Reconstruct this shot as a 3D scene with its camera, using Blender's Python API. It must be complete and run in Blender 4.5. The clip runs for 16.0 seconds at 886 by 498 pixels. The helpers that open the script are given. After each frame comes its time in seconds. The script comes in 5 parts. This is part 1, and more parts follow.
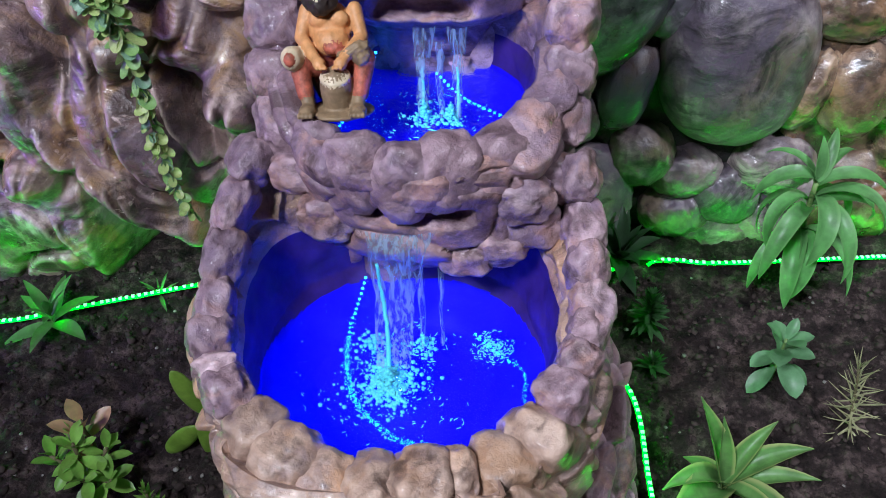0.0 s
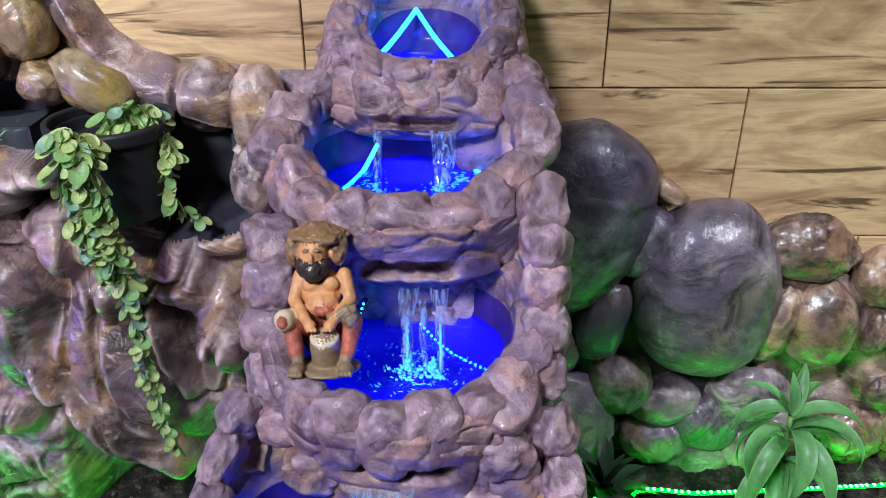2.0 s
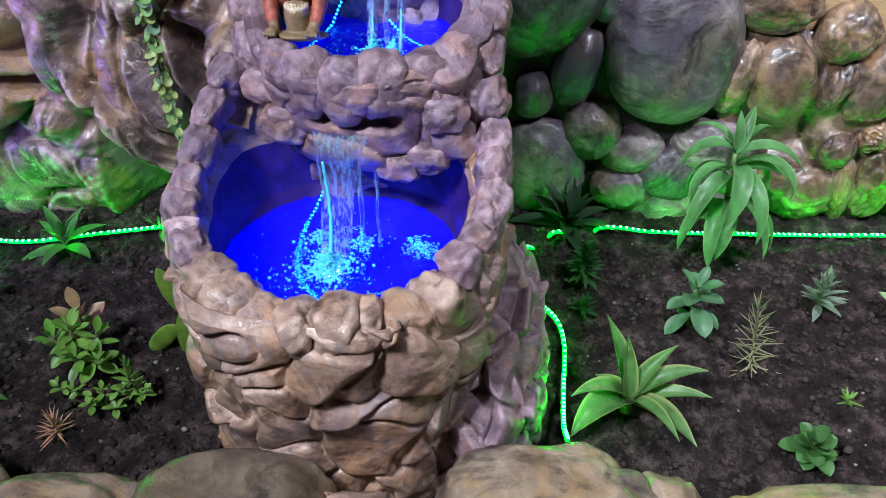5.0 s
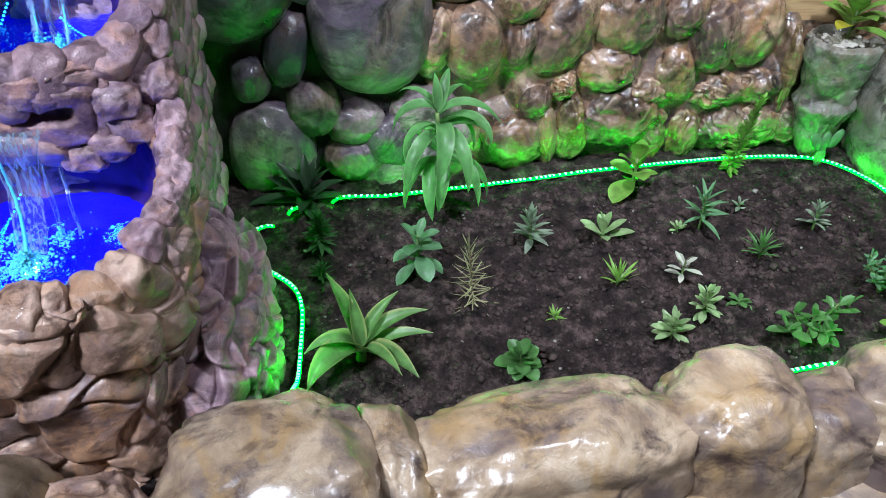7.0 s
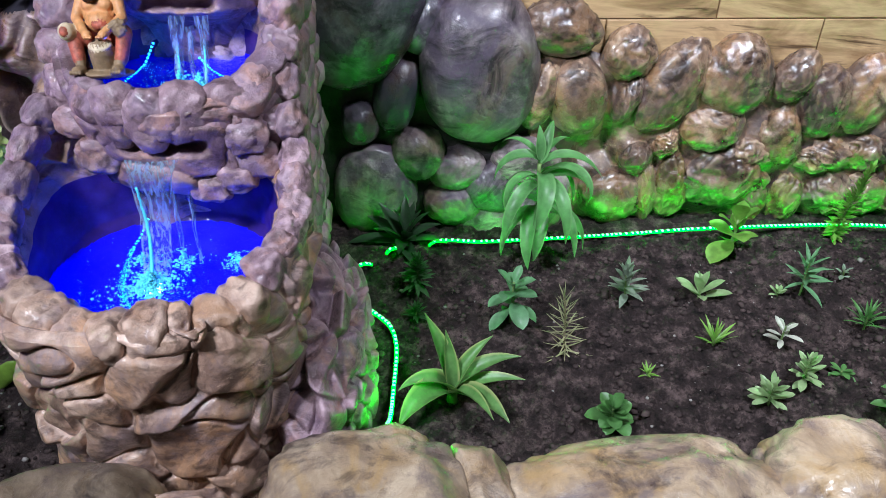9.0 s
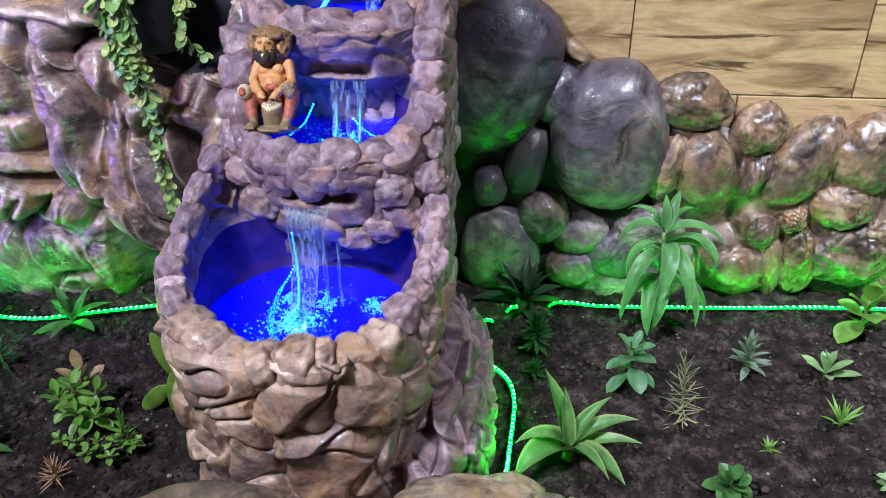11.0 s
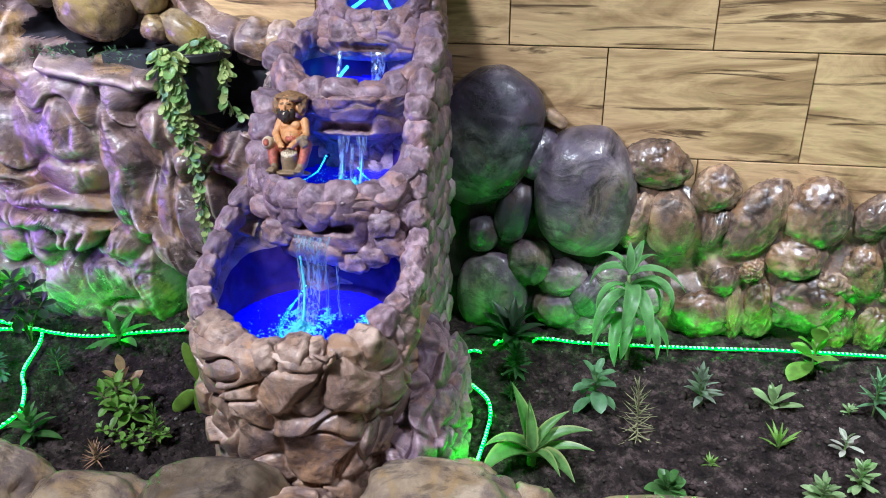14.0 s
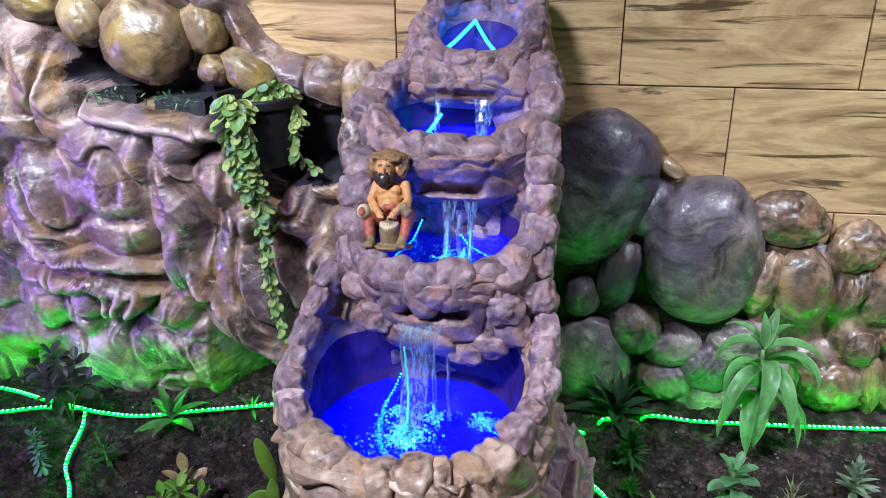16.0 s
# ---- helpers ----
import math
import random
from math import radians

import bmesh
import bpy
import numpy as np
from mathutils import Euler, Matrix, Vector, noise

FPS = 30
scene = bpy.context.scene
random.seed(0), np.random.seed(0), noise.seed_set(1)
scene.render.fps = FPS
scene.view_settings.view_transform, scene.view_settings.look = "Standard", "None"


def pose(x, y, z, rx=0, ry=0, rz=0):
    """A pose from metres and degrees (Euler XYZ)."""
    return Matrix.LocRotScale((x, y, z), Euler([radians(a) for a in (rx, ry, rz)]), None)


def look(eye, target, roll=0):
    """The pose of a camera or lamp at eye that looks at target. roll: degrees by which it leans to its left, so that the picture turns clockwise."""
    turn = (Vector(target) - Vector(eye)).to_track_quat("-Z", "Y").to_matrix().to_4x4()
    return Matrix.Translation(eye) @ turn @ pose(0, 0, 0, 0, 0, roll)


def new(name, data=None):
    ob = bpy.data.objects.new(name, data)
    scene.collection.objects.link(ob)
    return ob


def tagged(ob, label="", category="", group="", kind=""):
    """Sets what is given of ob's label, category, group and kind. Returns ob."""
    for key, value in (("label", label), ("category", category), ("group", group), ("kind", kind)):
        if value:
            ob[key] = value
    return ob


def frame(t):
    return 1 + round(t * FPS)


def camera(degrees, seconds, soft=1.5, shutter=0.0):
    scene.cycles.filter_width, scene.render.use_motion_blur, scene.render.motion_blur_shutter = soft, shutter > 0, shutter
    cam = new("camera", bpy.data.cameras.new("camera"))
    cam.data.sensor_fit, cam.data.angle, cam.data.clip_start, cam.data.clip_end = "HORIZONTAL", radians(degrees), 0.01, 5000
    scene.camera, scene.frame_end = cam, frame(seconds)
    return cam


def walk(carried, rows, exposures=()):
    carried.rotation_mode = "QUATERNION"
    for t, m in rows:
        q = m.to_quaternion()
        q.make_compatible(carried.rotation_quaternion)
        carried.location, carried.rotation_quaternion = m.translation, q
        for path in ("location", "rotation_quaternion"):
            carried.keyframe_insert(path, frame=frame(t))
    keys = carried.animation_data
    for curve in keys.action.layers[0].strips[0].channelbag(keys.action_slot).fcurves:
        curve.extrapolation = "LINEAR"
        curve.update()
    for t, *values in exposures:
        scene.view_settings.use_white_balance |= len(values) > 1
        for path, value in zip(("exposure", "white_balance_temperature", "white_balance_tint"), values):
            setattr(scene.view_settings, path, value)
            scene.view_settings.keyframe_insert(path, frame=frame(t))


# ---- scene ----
cam = camera(58.2, 16.0, 0.95)
PATH = [
    (0, (0.062, 0.404, 1.28), (0.026, 1.91, -0.036), -0.8),
    (0.5, (0.059, 0.407, 1.313), (0.041, 1.983, 0.082), -0.4),
    (1, (0.063, 0.407, 1.338), (0.051, 2.056, 0.205), -0.2),
    (1.5, (0.066, 0.412, 1.366), (0.06, 2.128, 0.339), -0.1),
    (2, (0.068, 0.409, 1.385), (0.065, 2.184, 0.462), -0.0),
    (2.5, (0.076, 0.416, 1.353), (0.069, 2.196, 0.441), -0.1),
    (3, (0.108, 0.424, 1.291), (0.105, 2.146, 0.273), 0.0),
    (3.5, (0.142, 0.372, 1.251), (0.099, 1.99, 0.076), 1.4),
    (3.7, (0.145, 0.334, 1.241), (0.087, 1.911, 0.013), 1.7),
    (5.8, (0.317, -0.001, 1.253), (0.199, 1.581, 0.035), 0.6),
    (6, (0.339, -0.012, 1.252), (0.231, 1.573, 0.037), 0.6),
    (6.5, (0.409, -0.028, 1.256), (0.516, 1.551, 0.033), 1.7),
    (7, (0.463, -0.044, 1.265), (0.772, 1.507, 0.041), 1.6),
    (7.5, (0.479, -0.055, 1.275), (0.861, 1.491, 0.065), 1.3),
    (8, (0.463, -0.062, 1.285), (0.833, 1.515, 0.112), 1.4),
    (8.5, (0.434, -0.065, 1.28), (0.722, 1.549, 0.135), 1.6),
    (9, (0.408, -0.067, 1.276), (0.536, 1.579, 0.147), 1.3),
    (9.5, (0.392, -0.069, 1.274), (0.391, 1.587, 0.154), 1.0),
    (10, (0.384, -0.074, 1.289), (0.314, 1.606, 0.207), 1.0),
    (10.2, (0.382, -0.073, 1.291), (0.292, 1.616, 0.224), 1.1),
    (12.3, (0.334, -0.404, 1.342), (0.133, 1.374, 0.448), -1.6),
    (12.5, (0.342, -0.433, 1.348), (0.14, 1.346, 0.457), -1.7),
    (13, (0.407, -0.459, 1.349), (0.169, 1.326, 0.479), -0.7),
    (13.5, (0.511, -0.478, 1.351), (0.26, 1.318, 0.506), 0.2),
    (14, (0.542, -0.476, 1.356), (0.284, 1.329, 0.536), 0.1),
    (14.5, (0.454, -0.378, 1.353), (0.156, 1.42, 0.528), 0.1),
    (15, (0.321, -0.234, 1.372), (0.023, 1.564, 0.548), -0.4),
    (15.5, (0.273, -0.182, 1.381), (0.0, 1.627, 0.572), -0.5),
    (16, (0.247, -0.17, 1.374), (-0.034, 1.645, 0.58), -0.6),
]
walk(cam, [(t, look(eye, target, roll)) for t, eye, target, roll in PATH],
     [(0, -0.44, 6400, 10), (1.5, -0.36, 6400, 10.5), (2.5, -0.36, 6400, 10.5), (3.5, -0.42, 6380, 10), (6, -0.16, 6350, 9), (10, -0.15, 6350, 9), (12.5, -0.04, 6350, 9), (16, -0.17, 6350, 9)])

# ---- world and lights ----
world = bpy.data.worlds.new("room_world")
scene.world = world
world.use_nodes = True
world.node_tree.nodes["Background"].inputs["Color"].default_value = (0.6, 0.75, 1.0, 1)
world.node_tree.nodes["Background"].inputs["Strength"].default_value = 0.002


def lamp(name, kind, m, power, colour, size=0.3, size_y=None):
    data = bpy.data.lights.new(name, kind)
    data.energy, data.color = power, colour
    if kind == "AREA":
        data.shape = "RECTANGLE"
        data.size, data.size_y = size, size_y or size
    else:
        data.shadow_soft_size = size
    ob = new(name, data)
    ob.matrix_basis = m
    return ob


WHITE = (0.805, 0.868, 1.0)
lamp("ceiling_lamp_middle", "AREA", look((-0.80, -0.22, 2.5), (0.45, 1.45, 0.3)), 43, WHITE, 0.4)
lamp("ceiling_lamp_right", "AREA", look((1.45, 0.50, 2.65), (1.45, 1.65, 0.1)), 20, WHITE, 0.25)
lamp("ceiling_lamp_left", "AREA", look((-1.35, 0.5, 2.5), (-1.0, 1.8, 1.25)), 10, WHITE, 0.2)
lamp("violet_lamp", "AREA", look((-1.95, 1.05, 0.55), (-0.9, 1.75, 0.45)), 4.8, (0.40, 0.22, 1.0), 0.5)
BLUE = (0.03, 0.085, 1.0)
# Added point lights that stand in for the LED strips' blue light.
lamp("pool_lamp_bottom", "POINT", pose(-0.035, 1.145, 0.365), 2.0, BLUE, 0.02)
lamp("pool_lamp_second", "POINT", pose(0.02, 1.288, 0.656), 1.0, BLUE, 0.012)
lamp("pool_lamp_third", "POINT", pose(0.06, 1.59, 0.855), 0.75, BLUE, 0.012)
lamp("pool_lamp_top", "POINT", pose(0.03, 1.80, 1.07), 0.6, BLUE, 0.012)
for name, spread in (("ceiling_lamp_right", 72), ("ceiling_lamp_middle", 108), ("ceiling_lamp_left", 48), ("violet_lamp", 70)):
    bpy.data.lights[name].spread = radians(spread)

# ---- materials ----
def mat(name, build):
    m = bpy.data.materials.new(name)
    m.use_nodes = True
    nt = m.node_tree
    nt.nodes.clear()
    out = nt.nodes.new("ShaderNodeOutputMaterial")
    bsdf = nt.nodes.new("ShaderNodeBsdfPrincipled")
    nt.links.new(bsdf.outputs["BSDF"], out.inputs["Surface"])
    build(nt, bsdf, out)
    return m


def node(nt, kind, **values):
    n = nt.nodes.new(kind)
    for key, value in values.items():
        key = key.replace("_", " ")
        for sock in n.inputs:
            if sock.name.lower() == key:
                sock.default_value = value
                break
    return n


def coords(nt, scale=(1, 1, 1), shift=True):
    tc = nt.nodes.new("ShaderNodeTexCoord")
    mp = nt.nodes.new("ShaderNodeMapping")
    mp.inputs["Scale"].default_value = scale
    nt.links.new(tc.outputs["Object"], mp.inputs["Vector"])
    if shift:
        info = nt.nodes.new("ShaderNodeObjectInfo")
        mul = nt.nodes.new("ShaderNodeMath")
        mul.operation = "MULTIPLY"
        mul.inputs[1].default_value = 37.0
        nt.links.new(info.outputs["Random"], mul.inputs[0])
        nt.links.new(mul.outputs[0], mp.inputs["Location"])
    return mp.outputs["Vector"]


def noise_tex(nt, vec, scale, detail=4, rough=0.55, distort=0.0):
    n = node(nt, "ShaderNodeTexNoise", scale=scale, detail=detail, roughness=rough, distortion=distort)
    nt.links.new(vec, n.inputs["Vector"])
    return n.outputs["Fac"]


def ramp(nt, fac, stops):
    r = nt.nodes.new("ShaderNodeValToRGB")
    els = r.color_ramp.elements
    while len(els) < len(stops):
        els.new(0.5)
    for e, (pos, col) in zip(els, stops):
        e.position = pos
        e.color = (*col, 1) if len(col) == 3 else col
    nt.links.new(fac, r.inputs["Fac"])
    return r.outputs["Color"]


def mix(nt, fac, a, b, mode="MIX"):
    m = nt.nodes.new("ShaderNodeMix")
    m.data_type, m.blend_type = "RGBA", mode
    if isinstance(fac, float):
        m.inputs[0].default_value = fac
    else:
        nt.links.new(fac, m.inputs[0])
    for sock, v in ((m.inputs[6], a), (m.inputs[7], b)):
        if isinstance(v, tuple):
            sock.default_value = (*v, 1)
        else:
            nt.links.new(v, sock)
    return m.outputs[2]


def bump(nt, bsdf, fac, strength, distance=0.01):
    b = nt.nodes.new("ShaderNodeBump")
    b.inputs["Strength"].default_value, b.inputs["Distance"].default_value = strength, distance
    nt.links.new(fac, b.inputs["Height"])
    nt.links.new(b.outputs["Normal"], bsdf.inputs["Normal"])
    c = nt.nodes.new("ShaderNodeBump")
    c.inputs["Strength"].default_value, c.inputs["Distance"].default_value = strength * 0.4, distance
    nt.links.new(fac, c.inputs["Height"])
    nt.links.new(c.outputs["Normal"], bsdf.inputs["Coat Normal"])


def grey(v):
    return (v, v, v)


def rock_material(name, low, mid, high, stain, ochre, glaze, rough=(0.3, 0.6), coat=0.0, size=1.0, relief=0.5, grain_scale=34, tints=((0.72, 0.7, 0.7), (1.15, 1.1, 1.05)), comb=0.0, speck=0.32, scuffs=0.5, brushed=0.35):
    """Painted cement rock: a mottled ground, soft ochre, grey and dark washes, under varnish."""
    def build(nt, bsdf, out):
        v = coords(nt)
        big = noise_tex(nt, v, 10 * size, 6, 0.62, 0.5)
        col = ramp(nt, big, [(0.34, low), (0.5, mid), (0.64, high)])
        wash = ramp(nt, noise_tex(nt, v, 7 * size, 6, 0.66, 0.6), [(0.46, grey(0)), (0.60, grey(0.85))])
        col = mix(nt, wash, col, stain)
        warm = ramp(nt, noise_tex(nt, coords(nt, (1.3, 1.1, 0.9)), 8 * size, 6, 0.64, 0.7), [(0.50, grey(0)), (0.63, grey(0.85))])
        col = mix(nt, warm, col, ochre)
        dark = ramp(nt, noise_tex(nt, coords(nt, (0.9, 1.2, 1.3)), 11 * size, 7, 0.68, 0.9), [(0.50, grey(0)), (0.63, grey(0.88))])
        col = mix(nt, dark, col, glaze)
        grain = noise_tex(nt, v, 75 * size, 6, 0.75)
        col = mix(nt, speck, col, ramp(nt, grain, [(0.3, grey(0.2)), (0.7, grey(0.8))]), "OVERLAY")
        scuff = ramp(nt, noise_tex(nt, coords(nt, (1.0, 1.0, 1.8)), 30 * size, 6, 0.75, 0.6), [(0.60, grey(0)), (0.69, grey(scuffs))])
        col = mix(nt, scuff, col, tuple(min(1.0, c * 1.25) for c in high))
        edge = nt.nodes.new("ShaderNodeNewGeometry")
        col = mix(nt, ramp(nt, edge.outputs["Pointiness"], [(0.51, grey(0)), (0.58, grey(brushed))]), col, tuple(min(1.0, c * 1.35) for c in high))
        info = nt.nodes.new("ShaderNodeObjectInfo")
        col = mix(nt, 1.0, col, ramp(nt, info.outputs["Random"], [(0.0, tints[0]), (1.0, tints[1])]), "MULTIPLY")
        nt.links.new(col, bsdf.inputs["Base Color"])
        r = ramp(nt, noise_tex(nt, v, 14 * size, 5, 0.65), [(0.35, grey(rough[0])), (0.65, grey(rough[1]))])
        nt.links.new(r, bsdf.inputs["Roughness"])
        bsdf.inputs["Coat Weight"].default_value = coat
        bsdf.inputs["Coat Roughness"].default_value = 0.12
        height = mix(nt, 0.42, noise_tex(nt, v, grain_scale * size, 4, 0.55, 0.5), noise_tex(nt, v, grain_scale * 3.7 * size, 5, 0.65, 0.6))
        if comb:
            lines = noise_tex(nt, coords(nt, (1.0, 0.8, 2.6)), 26 * size, 4, 0.55, 2.0)
            height = mix(nt, comb, height, lines)
        bump(nt, bsdf, height, relief, 0.014 / size)
    return mat(name, build)


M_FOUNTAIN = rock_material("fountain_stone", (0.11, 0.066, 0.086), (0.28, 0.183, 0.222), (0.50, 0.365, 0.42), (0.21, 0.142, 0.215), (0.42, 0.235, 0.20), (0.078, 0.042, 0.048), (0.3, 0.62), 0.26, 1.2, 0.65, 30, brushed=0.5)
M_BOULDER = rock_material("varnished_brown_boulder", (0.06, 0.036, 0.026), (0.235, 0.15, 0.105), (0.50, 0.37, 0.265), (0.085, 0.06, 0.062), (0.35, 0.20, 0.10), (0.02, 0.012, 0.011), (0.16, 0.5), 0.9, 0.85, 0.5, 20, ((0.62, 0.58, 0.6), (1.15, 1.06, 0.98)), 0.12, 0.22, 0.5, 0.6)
# Darker greys beside the fountain: own paint plus some of its shade.
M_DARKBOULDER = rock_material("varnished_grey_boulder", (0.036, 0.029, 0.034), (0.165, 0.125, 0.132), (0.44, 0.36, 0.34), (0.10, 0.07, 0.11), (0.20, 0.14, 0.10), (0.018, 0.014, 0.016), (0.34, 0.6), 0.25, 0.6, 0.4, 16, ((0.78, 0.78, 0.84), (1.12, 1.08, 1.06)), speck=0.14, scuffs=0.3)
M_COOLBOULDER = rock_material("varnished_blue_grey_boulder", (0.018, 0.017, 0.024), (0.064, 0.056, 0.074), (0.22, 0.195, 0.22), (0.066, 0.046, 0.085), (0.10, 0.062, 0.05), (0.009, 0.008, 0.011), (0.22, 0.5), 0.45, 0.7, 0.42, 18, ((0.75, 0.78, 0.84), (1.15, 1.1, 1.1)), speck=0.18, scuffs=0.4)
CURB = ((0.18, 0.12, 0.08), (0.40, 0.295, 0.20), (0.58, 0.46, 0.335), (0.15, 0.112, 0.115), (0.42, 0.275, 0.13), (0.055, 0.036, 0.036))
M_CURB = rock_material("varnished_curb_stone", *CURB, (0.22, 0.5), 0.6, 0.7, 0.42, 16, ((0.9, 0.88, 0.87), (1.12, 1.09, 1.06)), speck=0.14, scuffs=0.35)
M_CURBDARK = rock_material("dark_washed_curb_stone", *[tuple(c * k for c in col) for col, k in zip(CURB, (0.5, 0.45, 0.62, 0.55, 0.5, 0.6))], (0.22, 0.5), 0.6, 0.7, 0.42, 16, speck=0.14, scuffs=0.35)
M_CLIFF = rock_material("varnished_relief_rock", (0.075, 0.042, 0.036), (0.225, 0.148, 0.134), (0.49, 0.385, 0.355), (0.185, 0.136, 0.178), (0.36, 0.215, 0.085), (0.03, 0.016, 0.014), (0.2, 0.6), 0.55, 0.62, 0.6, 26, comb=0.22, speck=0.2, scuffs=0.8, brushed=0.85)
# Gap shade beside the fountain, put into a near-black cement colour.
M_CREVICE_SHADE = rock_material("crevice_shade_cement", (0.008, 0.007, 0.007), (0.022, 0.018, 0.018), (0.06, 0.05, 0.046), (0.022, 0.02, 0.024), (0.04, 0.03, 0.022), (0.006, 0.005, 0.005), (0.35, 0.7), 0.1, 1.0, 0.8, 26)
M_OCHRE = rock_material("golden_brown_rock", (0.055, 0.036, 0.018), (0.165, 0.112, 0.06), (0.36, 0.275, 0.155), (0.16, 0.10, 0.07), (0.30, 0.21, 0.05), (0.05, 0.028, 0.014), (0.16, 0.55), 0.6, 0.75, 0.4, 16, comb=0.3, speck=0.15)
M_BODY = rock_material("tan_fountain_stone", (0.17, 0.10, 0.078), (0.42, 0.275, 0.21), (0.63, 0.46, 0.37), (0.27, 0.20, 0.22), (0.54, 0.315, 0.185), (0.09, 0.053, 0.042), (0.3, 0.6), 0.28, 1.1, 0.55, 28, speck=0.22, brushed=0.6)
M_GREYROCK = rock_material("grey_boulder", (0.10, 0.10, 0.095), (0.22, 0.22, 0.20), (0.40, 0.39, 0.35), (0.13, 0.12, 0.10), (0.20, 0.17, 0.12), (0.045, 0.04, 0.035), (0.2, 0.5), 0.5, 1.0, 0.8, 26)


def build_soil(nt, bsdf, out):
    v = coords(nt, shift=False)
    col = ramp(nt, noise_tex(nt, v, 18, 9, 0.76), [(0.34, (0.003, 0.0022, 0.002)), (0.51, (0.044, 0.030, 0.0285)), (0.68, (0.215, 0.15, 0.14))])
    nt.links.new(col, bsdf.inputs["Base Color"])
    bsdf.inputs["Roughness"].default_value = 0.85
    bsdf.inputs["Specular IOR Level"].default_value = 0.2
    bump(nt, bsdf, noise_tex(nt, v, 90, 8, 0.75), 1.0, 0.016)


M_SOIL = mat("dark_potting_soil", build_soil)


def build_tile(nt, bsdf, out):
    v = coords(nt, (1.0, 1.0, 4.6))
    wave = noise_tex(nt, v, 1.7, 7, 0.6, 2.0)
    col = ramp(nt, wave, [(0.25, (0.13, 0.08, 0.042)), (0.40, (0.35, 0.215, 0.105)), (0.55, (0.58, 0.39, 0.205)), (0.66, (0.40, 0.25, 0.125)), (0.8, (0.55, 0.37, 0.195))])
    fine = noise_tex(nt, coords(nt, (1.6, 1, 34.0)), 3.2, 5, 0.6, 0.7)
    col = mix(nt, 0.25, col, ramp(nt, fine, [(0.3, grey(0.25)), (0.7, grey(0.75))]), "OVERLAY")
    streak = ramp(nt, noise_tex(nt, coords(nt, (1.0, 1, 12.0)), 1.5, 5, 0.62, 1.6), [(0.575, grey(0)), (0.65, grey(0.95))])
    col = mix(nt, streak, col, (0.085, 0.046, 0.022))
    nt.links.new(col, bsdf.inputs["Base Color"])
    bsdf.inputs["Roughness"].default_value = 0.42
    bump(nt, bsdf, fine, 0.12, 0.002)


M_TILE = mat("wood_look_tile", build_tile)


def plain(name, colour, rough=0.6, metal=0.0, vary=0.25, scale=30, coat=0.0, spec=0.5):
    def build(nt, bsdf, out):
        v = coords(nt)
        dark = tuple(c * (1 - vary) for c in colour)
        lite = tuple(min(1, c * (1 + vary)) for c in colour)
        f = noise_tex(nt, v, scale, 5, 0.6)
        nt.links.new(ramp(nt, f, [(0.3, dark), (0.7, lite)]), bsdf.inputs["Base Color"])
        bsdf.inputs["Roughness"].default_value = rough
        bsdf.inputs["Metallic"].default_value = metal
        bsdf.inputs["Coat Weight"].default_value = coat
        bsdf.inputs["Specular IOR Level"].default_value = spec
        bump(nt, bsdf, f, 0.15, 0.003)
    return mat(name, build)


def glow(name, colour, strength):
    def build(nt, bsdf, out):
        bsdf.inputs["Base Color"].default_value = (*colour, 1)
        bsdf.inputs["Emission Color"].default_value = (*colour, 1)
        bsdf.inputs["Emission Strength"].default_value = strength
    return mat(name, build)


M_GROUT = plain("grey_grout", (0.16, 0.12, 0.09), 0.9)
# Near-black for the unseen room, so it returns little light.
M_PLASTER = plain("dark_room_plaster", (0.07, 0.067, 0.064), 0.9, 0, 0.04, 6)
M_FLOOR = plain("dark_room_floor", (0.05, 0.048, 0.046), 0.35, 0, 0.1, 4)
M_BASIN = plain("basin_paint", (0.010, 0.004, 0.48), 0.5, 0, 0.3, 14, 0.0, 0.08)
# Stone inner walls; the blue glow on them is put into an indigo colour.
M_INNER = plain("blue_lit_basin_wall", (0.034, 0.014, 0.13), 0.45, 0, 0.45, 16, 0.1, 0.2)
# Near-black that puts the recess shade into the rock's colour.
M_RECESS_SHADE = plain("recess_shade_cement", (0.028, 0.024, 0.036), 0.8, 0, 0.5, 20)
M_STRIPBACK = plain("strip_backing", (0.25, 0.45, 0.28), 0.5)
M_GREEN_LED = glow("green_led", (0.34, 1.0, 0.52), 1.6)
M_GREEN_TUBE = glow("green_tube", (0.0, 1.0, 0.0), 96.0)
M_BLUE_LED = glow("blue_led", (0.02, 0.40, 1.0), 8.0)


def build_water(nt, bsdf, out):
    tr = nt.nodes.new("ShaderNodeBsdfRefraction")
    tr.inputs["Color"].default_value = (0.8, 0.9, 1.0, 1)
    tr.inputs["IOR"].default_value, tr.inputs["Roughness"].default_value = 1.33, 0.0
    gl = nt.nodes.new("ShaderNodeBsdfGlossy")
    gl.inputs["Roughness"].default_value = 0.03
    fr = nt.nodes.new("ShaderNodeFresnel")
    fr.inputs["IOR"].default_value = 1.33
    ms = nt.nodes.new("ShaderNodeMixShader")
    v = coords(nt, shift=False)
    b = nt.nodes.new("ShaderNodeBump")
    b.inputs["Strength"].default_value, b.inputs["Distance"].default_value = 0.5, 0.01
    nt.links.new(noise_tex(nt, v, 60, 4, 0.55, 1.2), b.inputs["Height"])
    nt.links.new(b.outputs["Normal"], gl.inputs["Normal"])
    nt.links.new(b.outputs["Normal"], fr.inputs["Normal"])
    nt.links.new(b.outputs["Normal"], tr.inputs["Normal"])
    nt.links.new(fr.outputs[0], ms.inputs[0])
    nt.links.new(tr.outputs[0], ms.inputs[1])
    nt.links.new(gl.outputs[0], ms.inputs[2])
    nt.links.new(ms.outputs[0], out.inputs["Surface"])


